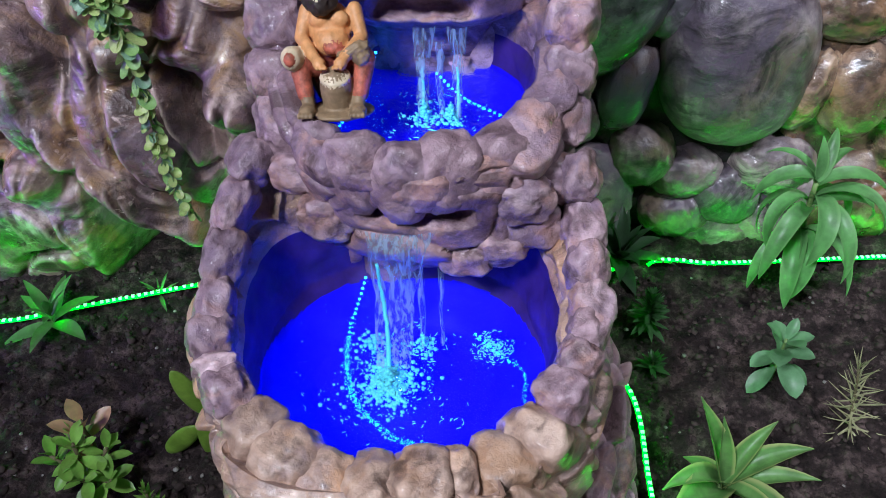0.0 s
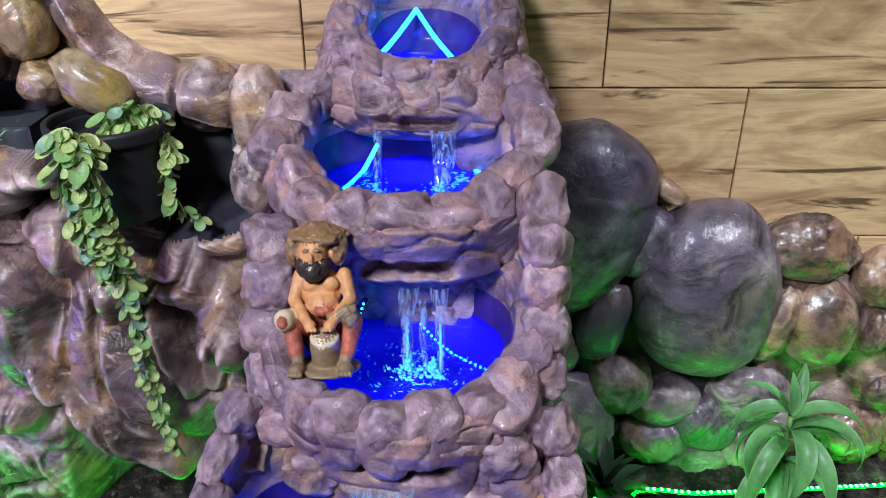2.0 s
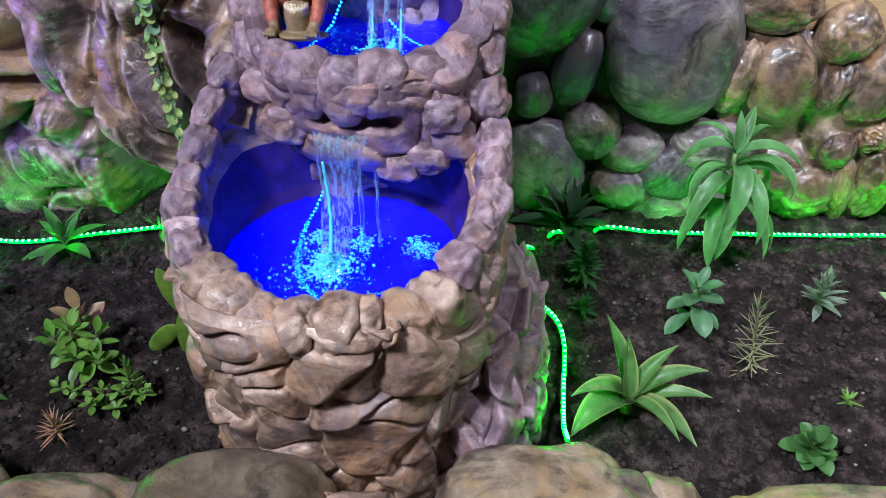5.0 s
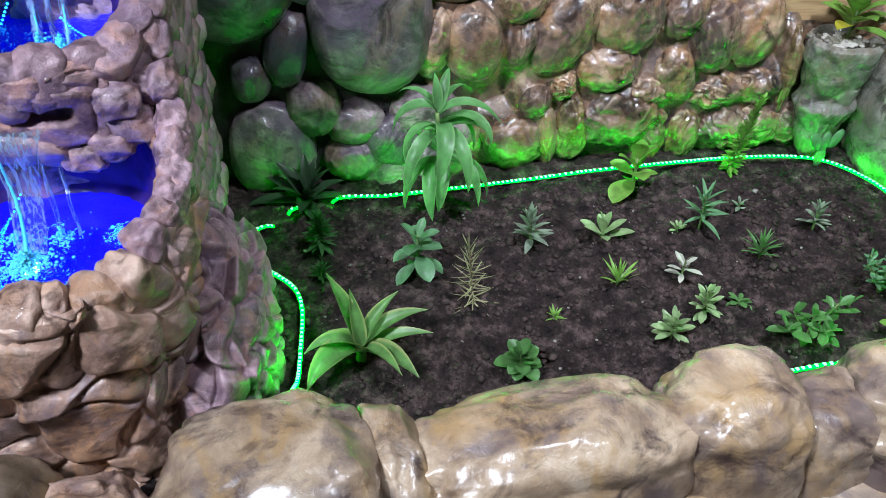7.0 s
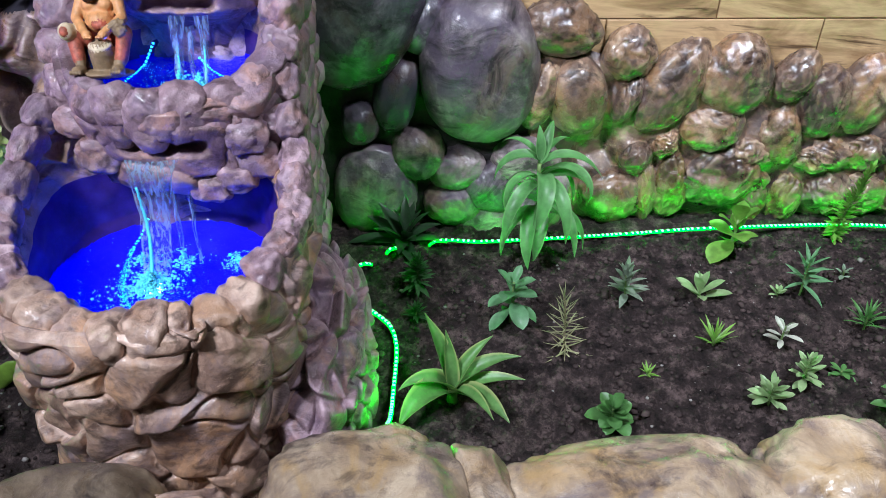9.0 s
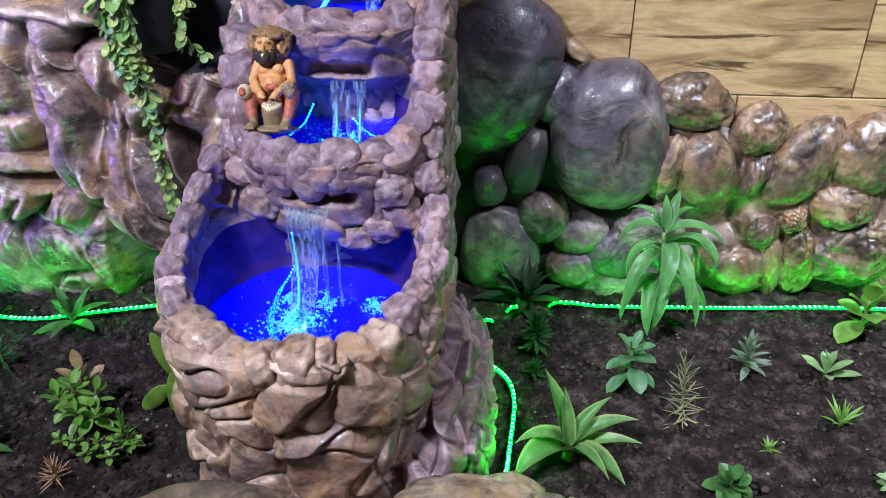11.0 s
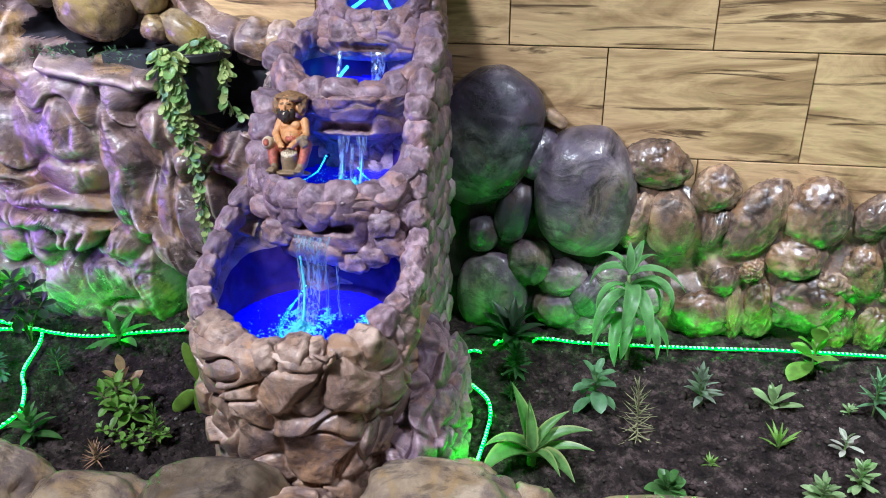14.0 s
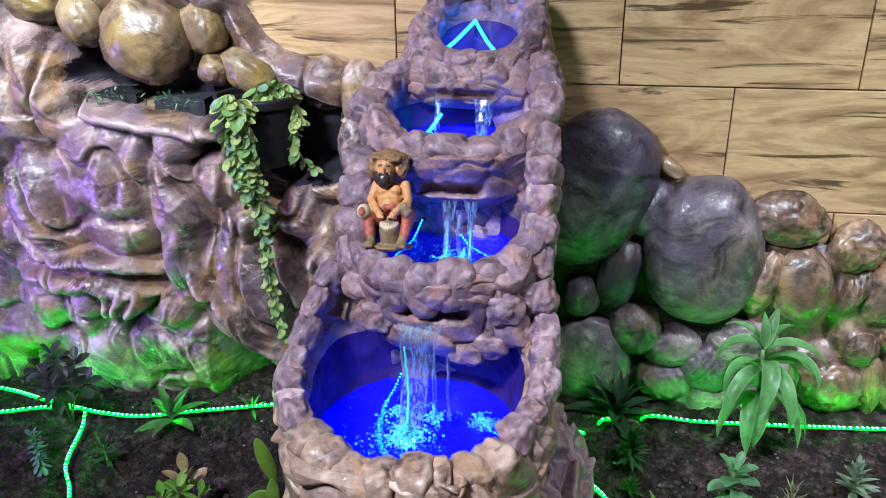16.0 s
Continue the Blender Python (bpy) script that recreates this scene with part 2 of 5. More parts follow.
M_WATER = mat("pool_water", build_water)


def build_fall(nt, bsdf, out):
    tr = nt.nodes.new("ShaderNodeBsdfTransparent")
    tr.inputs["Color"].default_value = (0.95, 0.97, 1.0, 1)
    # the LEDs' cyan glow is tinted into the water's own colour
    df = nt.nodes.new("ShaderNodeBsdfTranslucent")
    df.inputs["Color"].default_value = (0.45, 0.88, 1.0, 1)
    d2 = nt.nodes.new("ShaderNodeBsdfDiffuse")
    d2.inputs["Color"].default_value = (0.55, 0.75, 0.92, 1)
    gl = nt.nodes.new("ShaderNodeBsdfGlossy")
    gl.inputs["Roughness"].default_value = 0.05
    ms0, ms1, ms2 = (nt.nodes.new("ShaderNodeMixShader") for _ in range(3))
    ms0.inputs[0].default_value = 0.5
    nt.links.new(df.outputs[0], ms0.inputs[1])
    nt.links.new(d2.outputs[0], ms0.inputs[2])
    ms1.inputs[0].default_value = 0.25
    nt.links.new(ms0.outputs[0], ms1.inputs[1])
    nt.links.new(gl.outputs[0], ms1.inputs[2])
    f = ramp(nt, noise_tex(nt, coords(nt, (1, 1, 0.12), False), 160, 3, 0.6, 0.5), [(0.42, grey(0.08)), (0.62, grey(0.75))])
    nt.links.new(f, ms2.inputs[0])
    nt.links.new(tr.outputs[0], ms2.inputs[1])
    nt.links.new(ms1.outputs[0], ms2.inputs[2])
    nt.links.new(ms2.outputs[0], out.inputs["Surface"])


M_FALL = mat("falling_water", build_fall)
# Foam is white; the LED cyan on it is put into this colour.
M_FOAM = plain("cyan_lit_foam", (0.12, 0.75, 0.85), 0.35, 0, 0.05)

# ---- mesh helpers ----
def world_of(ob):
    return ob.matrix_basis.copy()


def mesh_of(name, verts, faces, material, smooth=True):
    me = bpy.data.meshes.new(name)
    me.from_pydata([tuple(v) for v in verts], [], [tuple(f) for f in faces])
    for m in (material if isinstance(material, (list, tuple)) else [material]):
        me.materials.append(m)
    me.polygons.foreach_set("use_smooth", [smooth] * len(me.polygons))
    me.update()
    return me


def part(name, me, parent=None, label="", m=None):
    ob = new(name, me)
    ob.matrix_basis = m or Matrix.Identity(4)
    if parent is not None:
        ob.parent = parent
        ob.matrix_parent_inverse = world_of(parent).inverted()
    if label:
        ob["label"] = label
    return ob


def thing(name, at, label, category, group="", kind=""):
    ob = new(name)
    ob.empty_display_size = 0.05
    ob.matrix_basis = Matrix.Translation(at)
    return tagged(ob, label, category, group, kind)


def grid_mesh(name, nu, nv, fn, material, close_u=False, cap=False):
    verts = [fn(i / (nu if close_u else nu - 1), j / (nv - 1)) for j in range(nv) for i in range(nu)]
    faces = []
    for j in range(nv - 1):
        for i in range(nu if close_u else nu - 1):
            k = (i + 1) % nu
            faces.append((j * nu + i, j * nu + k, (j + 1) * nu + k, (j + 1) * nu + i))
    if cap:
        faces.append(tuple(range(nu))[::-1])
        faces.append(tuple((nv - 1) * nu + i for i in range(nu)))
    return mesh_of(name, verts, faces, material)


def lerp_table(table, v):
    """Smooth values between the rows of a table, v from 0 to 1."""
    n = len(table) - 1
    f = min(max(v, 0), 1) * n
    i = min(int(f), n - 1)
    f -= i
    return [a + (b - a) * f for a, b in zip(table[i], table[i + 1])]


def fbm(p, scale, octaves=4):
    return noise.fractal(Vector(p) * scale, 1.0, 2.0, octaves)


def cells(q, tilt, step, sharp, crack, width):
    """Height of sculpted stones: a softly blended slanting face for each cell and a narrow groove between."""
    d, pts = noise.voronoi(q)
    total = weight = 0.0
    for di, c in zip(d, pts):
        w = math.exp(-sharp * (di - d[0]))
        way = Vector((math.sin(c.x * 12.9 + c.y * 3.1), math.sin(c.y * 7.7 + c.z * 5.3), math.sin(c.z * 11.3 + c.x * 2.9) - 0.4))
        total += w * ((q - c).dot(way) * tilt + math.sin(c.x * 9 + c.z * 17) * step)
        weight += w
    edge = d[1] - d[0]
    return 0.45 + total / weight - crack * math.exp(-(edge / width) ** 2) + 0.22 * min(1.0, edge * 2.0) ** 0.5


def flakes(p, scale, tilt=0.5):
    """Height of broken, overlapping stone flakes."""
    q = Vector(p) * scale
    return cells(q + noise.noise_vector(q * 0.7) * 0.55, tilt * 0.6, 0.2, 16, 0.5, 0.10)


def blocks(p, scale):
    """Height of chunky chiselled blocks, each with its own slant, and deep joints."""
    x, y, z = p
    q = Vector(((0.85 * x - 0.5 * z) * 1.1, 1.0 * y, (0.5 * x + 0.85 * z) * 0.95)) * scale
    return cells(q + noise.noise_vector(q * 0.8) * 0.75, 0.85, 0.34, 20, 0.5, 0.09)


ICO = {}


def ico(level):
    if level not in ICO:
        bm = bmesh.new()
        bmesh.ops.create_icosphere(bm, subdivisions=level, radius=1)
        bm.verts.index_update()
        ICO[level] = ([v.co.copy() for v in bm.verts], [[v.index for v in f.verts] for f in bm.faces])
        bm.free()
    return ICO[level]


def stone_mesh(name, radii, seed, material, level=3, lump=0.12, boxy=0.25, crack=0.0):
    """A rounded stone, lumpy at two sizes."""
    vs, fs = ico(level)
    off = Vector((seed * 3.17, seed * 1.31, seed * 2.23))
    out = []
    big = max(radii)
    for v in vs:
        q = Vector([math.copysign(abs(c) ** (1 - boxy), c) for c in v])
        q = v.lerp(q, 0.7)
        d = 1 + lump * fbm(v * 1.1 + off, 1.0, 2) + lump * 0.35 * fbm(v * 3.1 + off, 1.0, 3)
        if crack:
            d += crack * (flakes(v * 1.0 + off, 1.6) - 0.5)
        p = Vector((q.x * radii[0], q.y * radii[1], q.z * radii[2])) * d
        out.append(p)
    return mesh_of(name, out, fs, material)


def tube_mesh(name, pts, radius, material, sides=6, taper=None):
    """A tube along a line of points."""
    pts = [Vector(p) for p in pts]
    verts, faces = [], []
    for i, p in enumerate(pts):
        t = (pts[min(i + 1, len(pts) - 1)] - pts[max(i - 1, 0)]).normalized()
        a = t.cross(Vector((0, 0, 1)) if abs(t.z) < 0.9 else Vector((1, 0, 0))).normalized()
        b = t.cross(a)
        r = radius if taper is None else radius * (1 + (taper - 1) * i / (len(pts) - 1))
        for k in range(sides):
            w = 2 * math.pi * k / sides
            verts.append(p + (a * math.cos(w) + b * math.sin(w)) * r)
    for i in range(len(pts) - 1):
        for k in range(sides):
            l = (k + 1) % sides
            faces.append((i * sides + k, i * sides + l, (i + 1) * sides + l, (i + 1) * sides + k))
    faces.append(tuple(range(sides))[::-1])
    faces.append(tuple((len(pts) - 1) * sides + k for k in range(sides)))
    return mesh_of(name, verts, faces, material)


def spline(ctrl, step=0.01):
    """Points about a step apart on a smooth line through the control points."""
    c = [Vector(p) for p in ctrl]
    c = [2 * c[0] - c[1]] + c + [2 * c[-1] - c[-2]]
    out = []
    for i in range(1, len(c) - 2):
        a, b, d, e = c[i - 1:i + 3]
        n = max(2, int((d - b).length / step))
        for k in range(n):
            t = k / n
            out.append(0.5 * (2 * b + (d - a) * t + (2 * a - 5 * b + 4 * d - e) * t * t + (3 * b - a - 3 * d + e) * t ** 3))
    return out + [c[-2]]


def box_mesh(name, lo, hi, material):
    x0, y0, z0 = lo
    x1, y1, z1 = hi
    v = [(x0, y0, z0), (x1, y0, z0), (x1, y1, z0), (x0, y1, z0), (x0, y0, z1), (x1, y0, z1), (x1, y1, z1), (x0, y1, z1)]
    f = [(3, 2, 1, 0), (4, 5, 6, 7), (0, 1, 5, 4), (1, 2, 6, 5), (2, 3, 7, 6), (3, 0, 4, 7)]
    return mesh_of(name, v, f, material, False)

# ---- the room ----
def structure(name, me, label, category):
    return tagged(part(name, me), label, category, kind="structure")


structure("wall_north", box_mesh("wall_north", (-2.6, 2.012, -0.4), (3.2, 2.15, 2.7), M_GROUT), "wall behind the garden clad in wood-look tiles", "wall")
# added unseen shell; its dark surfaces keep bounced light off the garden
structure("wall_south", box_mesh("wall_south", (-2.6, -2.6, -0.4), (3.2, -2.5, 2.7), M_PLASTER), "unseen wall closing the room, kept dark", "wall")
structure("wall_west", box_mesh("wall_west", (-2.7, -2.6, -0.4), (-2.6, 2.15, 2.7), M_PLASTER), "unseen side wall closing the room, kept dark", "wall")
structure("wall_east", box_mesh("wall_east", (3.2, -2.6, -0.4), (3.3, 2.15, 2.7), M_PLASTER), "unseen side wall closing the room, kept dark", "wall")
structure("ceiling", box_mesh("ceiling", (-2.7, -2.6, 2.7), (3.3, 2.15, 2.8), M_PLASTER), "unseen ceiling closing the room, kept dark", "ceiling")
structure("floor", box_mesh("floor", (-2.7, -2.6, -0.45), (3.3, 2.15, -0.35), M_FLOOR), "unseen dark floor before the garden bed", "floor")


def soil_z(x, y):
    z = 0.012 * fbm((x, y, 0), 4.0, 3) + 0.013 * fbm((x, y, 3), 17.0, 4) + 0.010 * fbm((x, y, 7), 55.0, 3)
    return z - 0.004


def soil_point(u, v):
    x, y = -1.9 + 4.5 * u, 0.72 + 1.28 * v
    return (x, y, soil_z(x, y))


structure("ground", grid_mesh("ground", 640, 190, soil_point, M_SOIL), "dark brown crumbly potting soil of the planted bed", "soil")

wall_north = bpy.data.objects["wall_north"]
TILE_W, TILE_H, GAP = 0.603, 0.336, 0.0035


def tile_mesh(w, h):
    """One tile, lying upright, with softly broken edges."""
    b = 0.0018
    x, z = w / 2, h / 2
    v = [(-x, 0.012, -z), (x, 0.012, -z), (x, 0.012, z), (-x, 0.012, z), (-x, b, -z), (x, b, -z), (x, b, z), (-x, b, z),
         (-x + b, 0, -z + b), (x - b, 0, -z + b), (x - b, 0, z - b), (-x + b, 0, z - b)]
    f = [(8, 9, 10, 11), (4, 5, 9, 8), (5, 6, 10, 9), (6, 7, 11, 10), (7, 4, 8, 11), (0, 1, 5, 4), (1, 2, 6, 5), (2, 3, 7, 6), (3, 0, 4, 7)]
    return mesh_of("tile", v, f, M_TILE, False)


full_tile = tile_mesh(TILE_W - GAP, TILE_H - GAP)
for row in range(-2, 6):
    z = 0.927 + TILE_H * (row + 0.5)
    shift = 0.391 if row % 2 == 0 else 0.690
    for k in range(-7, 7):
        x = shift + TILE_W * (k + 0.5)
        x0, x1 = max(x - TILE_W / 2, -2.598), min(x + TILE_W / 2, 3.198)
        z0, z1 = z - TILE_H / 2, min(z + TILE_H / 2, 2.699)
        if x1 - x0 < 0.02 or z1 - z0 < 0.02:
            continue
        whole = x1 - x0 > TILE_W - 0.001 and z1 - z0 > TILE_H - 0.001
        me = full_tile if whole else tile_mesh(x1 - x0 - GAP, z1 - z0 - GAP)
        part("tile", me, wall_north, m=Matrix.Translation(((x0 + x1) / 2, 2.0, (z0 + z1) / 2)))

# ---- rock walls round the bed ----
# rows of (x, z, half width, half height, lean in degrees)
SMOOTH = [(0.335, 0.655, 0.158, 0.222, 22), (0.65, 0.485, 0.158, 0.212, -4), (0.925, 0.392, 0.082, 0.112, -6)]
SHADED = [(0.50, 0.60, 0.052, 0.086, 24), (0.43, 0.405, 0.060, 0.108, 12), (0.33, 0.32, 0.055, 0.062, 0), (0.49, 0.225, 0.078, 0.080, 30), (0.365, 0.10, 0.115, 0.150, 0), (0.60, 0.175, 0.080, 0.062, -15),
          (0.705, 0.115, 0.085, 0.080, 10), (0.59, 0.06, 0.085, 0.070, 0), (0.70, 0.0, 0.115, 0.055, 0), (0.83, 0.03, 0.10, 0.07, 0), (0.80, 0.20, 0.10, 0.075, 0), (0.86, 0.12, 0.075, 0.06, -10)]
TAN = [(0.865, 0.583, 0.108, 0.078, 14), (1.055, 0.515, 0.073, 0.070, 20), (1.065, 0.385, 0.034, 0.068, 18), (1.115, 0.205, 0.049, 0.055, 0), (1.06, 0.075, 0.098, 0.085, -6), (0.82, 0.40, 0.055, 0.10, 15),
       (1.185, 0.415, 0.082, 0.145, 26), (1.365, 0.445, 0.102, 0.112, 0), (1.325, 0.300, 0.090, 0.073, -8), (1.535, 0.445, 0.055, 0.080, 24), (1.63, 0.372, 0.084, 0.104, -6), (1.755, 0.39, 0.082, 0.112, 8), (1.53, 0.265, 0.066, 0.094, -14)]
ROUGH = [(1.455, 0.215, 0.068, 0.060, -30), (1.39, 0.14, 0.135, 0.102, -8), (1.68, 0.20, 0.080, 0.050, 0), (1.82, 0.21, 0.078, 0.054, 6), (1.725, 0.072, 0.075, 0.070, 0), (1.84, 0.066, 0.088, 0.072, 0), (1.20, 0.245, 0.035, 0.040, 20), (1.95, 0.07, 0.07, 0.07, 0)]
DRIPS = [(1.235, 0.105, 0.052, 0.105, 4), (1.16, 0.085, 0.034, 0.095, -6), (1.60, 0.065, 0.052, 0.088, 4), (1.90, 0.25, 0.026, 0.13, 0), (1.495, 0.05, 0.045, 0.07, 0)]
RIDGE = [(0.1, 0.80), (0.42, 0.74), (0.56, 0.58), (0.8, 0.56), (1.0, 0.50), (1.2, 0.46), (1.8, 0.42), (2.5, 0.36)]


def wall_top(x):
    for (x0, z0), (x1, z1) in zip(RIDGE, RIDGE[1:]):
        if x0 <= x <= x1:
            return z0 + (z1 - z0) * (x - x0) / (x1 - x0)
    return RIDGE[-1][1]


def right_wall_point(u, v):
    x = 0.1 + 2.4 * u
    z = -0.1 + (wall_top(x) + 0.1) * v
    total = 0.0
    for bx, bz, rx, rz, lean in SMOOTH + SHADED + TAN + ROUGH + DRIPS:
        dx, dz = x - bx, z - bz
        if abs(dx) > 0.3 or abs(dz) > 0.3:
            continue
        c, s = math.cos(radians(lean)), math.sin(radians(lean))
        r = ((dx * c - dz * s) / rx) ** 2 + ((dx * s + dz * c) / rz) ** 2
        if r < 2.6:
            total += (0.062 * (1 - r / 2.6)) ** 3
    y = 1.988 - total ** (1 / 3) * (1.0 if x > 0.8 else 0.55) + 0.008 * fbm((x, 0, z), 9, 3)
    if v > 0.93:
        y += (v - 0.93) / 0.07 * 0.03
    return (x, y, z)


wall_mesh = grid_mesh("rock_wall_east", 420, 120, right_wall_point, [M_BOULDER, M_CREVICE_SHADE])
# gaps left of x = 0.80 get the near-black for the shade there
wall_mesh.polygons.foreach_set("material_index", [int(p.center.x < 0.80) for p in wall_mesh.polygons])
rock_wall = tagged(part("rock_wall_east", wall_mesh), "low wall of glossy brown sculpted boulders", "rock wall", kind="structure")


def sculpted_stone(radii, seed, material, level=4, lump=0.10, comb=0.0, fold=0.0, boxy=0.06):
    """A hand-modelled cement stone: soft lumps, a few drawn folds and combed trowel lines."""
    vs, fs = ico(level)
    off = Vector((seed * 3.17, seed * 1.31, seed * 2.23))
    rnd = random.Random(seed)
    turn = rnd.uniform(-0.9, 0.9)
    grain = Vector((math.cos(turn), 0.35, math.sin(turn)))
    out = []
    for v in vs:
        q = v.lerp(Vector([math.copysign(abs(c) ** (1 - boxy * 2), c) for c in v]), 0.7)
        w = v + 0.35 * noise.noise_vector(v * 1.3 + off)
        d = 1 + lump * fbm(v * 1.0 + off, 1.0, 2) + lump * 0.3 * fbm(v * 2.9 + off, 1.0, 3)
        if fold:
            f = noise.noise(w * 1.5 + off * 1.7)
            d -= fold * math.exp(-(f / 0.09) ** 2)
        if comb:
            d += comb * (abs(noise.noise(Vector((w.dot(grain) * 7, w.x * 1.2, w.z * 1.2)) + off)) - 0.25)
            d += comb * 0.35 * (abs(noise.noise(w * 3.0 + off)) - 0.25)
        out.append(Vector((q.x * radii[0], q.y * radii[1], q.z * radii[2])) * d)
    return mesh_of("boulder", out, fs, material)


def set_stones(rows, material, seed, y, depth, level, **shape):
    for n, (x, z, rx, rz, lean) in enumerate(rows):
        d = depth * (0.55 + 3.2 * min(rx, rz))
        part("boulder", sculpted_stone((rx * 1.03, d, rz * 1.03), seed + n, material, level, **shape), rock_wall, m=pose(x, y, z, 0, lean, 0))


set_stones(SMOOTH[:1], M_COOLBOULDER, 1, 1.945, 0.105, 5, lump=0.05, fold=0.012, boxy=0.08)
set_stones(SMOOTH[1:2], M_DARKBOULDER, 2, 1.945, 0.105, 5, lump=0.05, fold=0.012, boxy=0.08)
set_stones(SMOOTH[2:], M_BOULDER, 9, 1.958, 0.10, 5, lump=0.05, fold=0.012, boxy=0.05)
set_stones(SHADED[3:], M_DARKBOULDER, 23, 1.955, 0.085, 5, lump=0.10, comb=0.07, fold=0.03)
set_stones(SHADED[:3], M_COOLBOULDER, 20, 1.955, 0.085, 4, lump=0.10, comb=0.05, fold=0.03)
set_stones(TAN, M_BOULDER, 40, 1.955, 0.080, 5, lump=0.10, comb=0.09, fold=0.05, boxy=0.0)
set_stones(ROUGH, M_BOULDER, 60, 1.955, 0.070, 5, lump=0.18, comb=0.22, fold=0.06, boxy=0.0)
set_stones(DRIPS, M_OCHRE, 80, 1.955, 0.070, 5, lump=0.18, comb=0.16, fold=0.05, boxy=0.0)
part("boulder", sculpted_stone((0.040, 0.03, 0.022), 95, M_BOULDER, 3, 0.2, 0.2), rock_wall, m=pose(0.545, 1.965, 0.715, 0, 35, 0))
part("boulder", sculpted_stone((0.075, 0.06, 0.10), 60, M_BOULDER, 4, 0.12, 0.08), rock_wall, m=pose(2.15, 1.93, 0.36, 0, 10, 0))
part("boulder", sculpted_stone((0.165, 0.22, 0.255), 71, M_GREYROCK, 5, 0.08, 0.03, 0.04, 0.16), rock_wall, "rough grey boulder in the corner", pose(2.26, 1.76, 0.165, 0, 12, 0))
part("boulder", sculpted_stone((0.14, 0.20, 0.15), 72, M_GREYROCK, 4, 0.1, 0.05), rock_wall, m=pose(2.36, 1.46, 0.05))
part("boulder", sculpted_stone((0.16, 0.22, 0.18), 73, M_GREYROCK, 4, 0.1, 0.05), rock_wall, m=pose(2.36, 1.08, 0.06))

# sculpted relief on the other side of the fountain
# rows of (x, z, half width, half height, height off the wall, lean in degrees)
BUMPS_FACE = [(-1.007, 0.655, 0.125, 0.17, 0.295, 6), (-1.231, 0.557, 0.09, 0.16, 0.285, -5), (-1.09, 0.432, 0.165, 0.032, 0.305, 4), (-1.12, 0.368, 0.18, 0.032, 0.315, 6), (-0.785, 0.53, 0.066, 0.19, 0.305, -4),
              (-0.59, 0.37, 0.095, 0.19, 0.320, -22), (-0.645, 0.30, 0.026, 0.19, 0.345, -40), (-0.666, 0.682, 0.045, 0.055, 0.295, 0), (-0.587, 0.585, 0.072, 0.052, 0.295, 10), (-0.458, 0.58, 0.05, 0.06, 0.265, 0),
              (-0.407, 0.512, 0.075, 0.05, 0.23, 40), (-0.375, 0.475, 0.052, 0.047, 0.355, 0), (-0.397, 0.654, 0.07, 0.030, 0.21, -10), (-0.78, 0.787, 0.056, 0.062, 0.275, 0), (-0.70, 0.822, 0.052, 0.036, 0.285, 0), (-0.901, 0.69, 0.036, 0.14, 0.275, 8)]
BUMPS_FOOT = [(-1.04, 0.305, 0.019, 0.048, 0.312, -14), (-1.0, 0.312, 0.019, 0.05, 0.318, 2), (-0.962, 0.305, 0.019, 0.048, 0.312, 18), (-1.133, 0.286, 0.064, 0.072, 0.30, 0), (-1.273, 0.305, 0.075, 0.07, 0.285, 0), (-1.359, 0.174, 0.105, 0.085, 0.27, 0),
              (-1.10, 0.10, 0.15, 0.12, 0.275, 20), (-0.89, 0.12, 0.10, 0.14, 0.255, 25), (-0.775, 0.13, 0.085, 0.135, 0.28, -30), (-0.841, 0.298, 0.048, 0.062, 0.30, 10), (-0.702, 0.243, 0.055, 0.07, 0.265, -20), (-0.525, 0.155, 0.043, 0.065, 0.30, -20),
              (-0.36, 0.34, 0.08, 0.12, 0.235, 0), (-1.5, 0.2, 0.15, 0.2, 0.27, 0)]
BUMPS_HEAD = [(-1.18, 0.965, 0.066, 0.125, 0.265, -12), (-1.115, 0.87, 0.06, 0.09, 0.262, -25), (-1.30, 0.82, 0.10, 0.15, 0.26, 0), (-1.32, 1.10, 0.10, 0.14, 0.24, 0), (-1.5, 0.6, 0.2, 0.3, 0.25, 0), (-1.55, 1.1, 0.2, 0.3, 0.27, 0),
              (-0.405, 0.925, 0.055, 0.085, 0.115, 15), (-0.50, 0.965, 0.11, 0.05, 0.10, 32), (-0.60, 1.06, 0.05, 0.10, 0.10, -30), (-0.95, 1.25, 0.16, 0.14, 0.17, 0), (-0.74, 1.22, 0.12, 0.10, 0.14, 0)]
EDGE = [(-1.9, 1.75), (-1.0, 1.7), (-0.74, 1.34), (-0.64, 1.15), (-0.58, 1.05), (-0.53, 1.012), (-0.45, 0.988), (-0.32, 0.978), (0.0, 0.97)]
LIP = [(-1.2, 1.0), (-1.075, 0.925), (-0.99, 0.889), (-0.843, 0.869), (-0.69, 0.853), (-0.65, 0.80), (-0.60, 0.72), (-0.50, 0.67), (-0.40, 0.665), (-0.28, 0.70)]
ROOF = [(-1.2, 0.95), (-1.11, 0.96), (-1.05, 1.065), (-0.985, 1.03), (-0.93, 0.97), (-0.85, 0.95), (-0.66, 0.965), (-0.55, 0.94), (-0.50, 0.905), (-0.44, 0.90), (-0.36, 0.87), (-0.29, 0.80)]


def along(table, x):
    """The height of a line of (x, z) corners at x."""
    for (x0, z0), (x1, z1) in zip(table, table[1:]):
        if x0 <= x <= x1:
            return z0 + (z1 - z0) * (x - x0) / (x1 - x0)
    return table[-1][1] if x > table[-1][0] else table[0][1]


def lip_line(x):
    return along(LIP, x) + 0.012 * fbm((x, 8.0, 0), 9, 2)


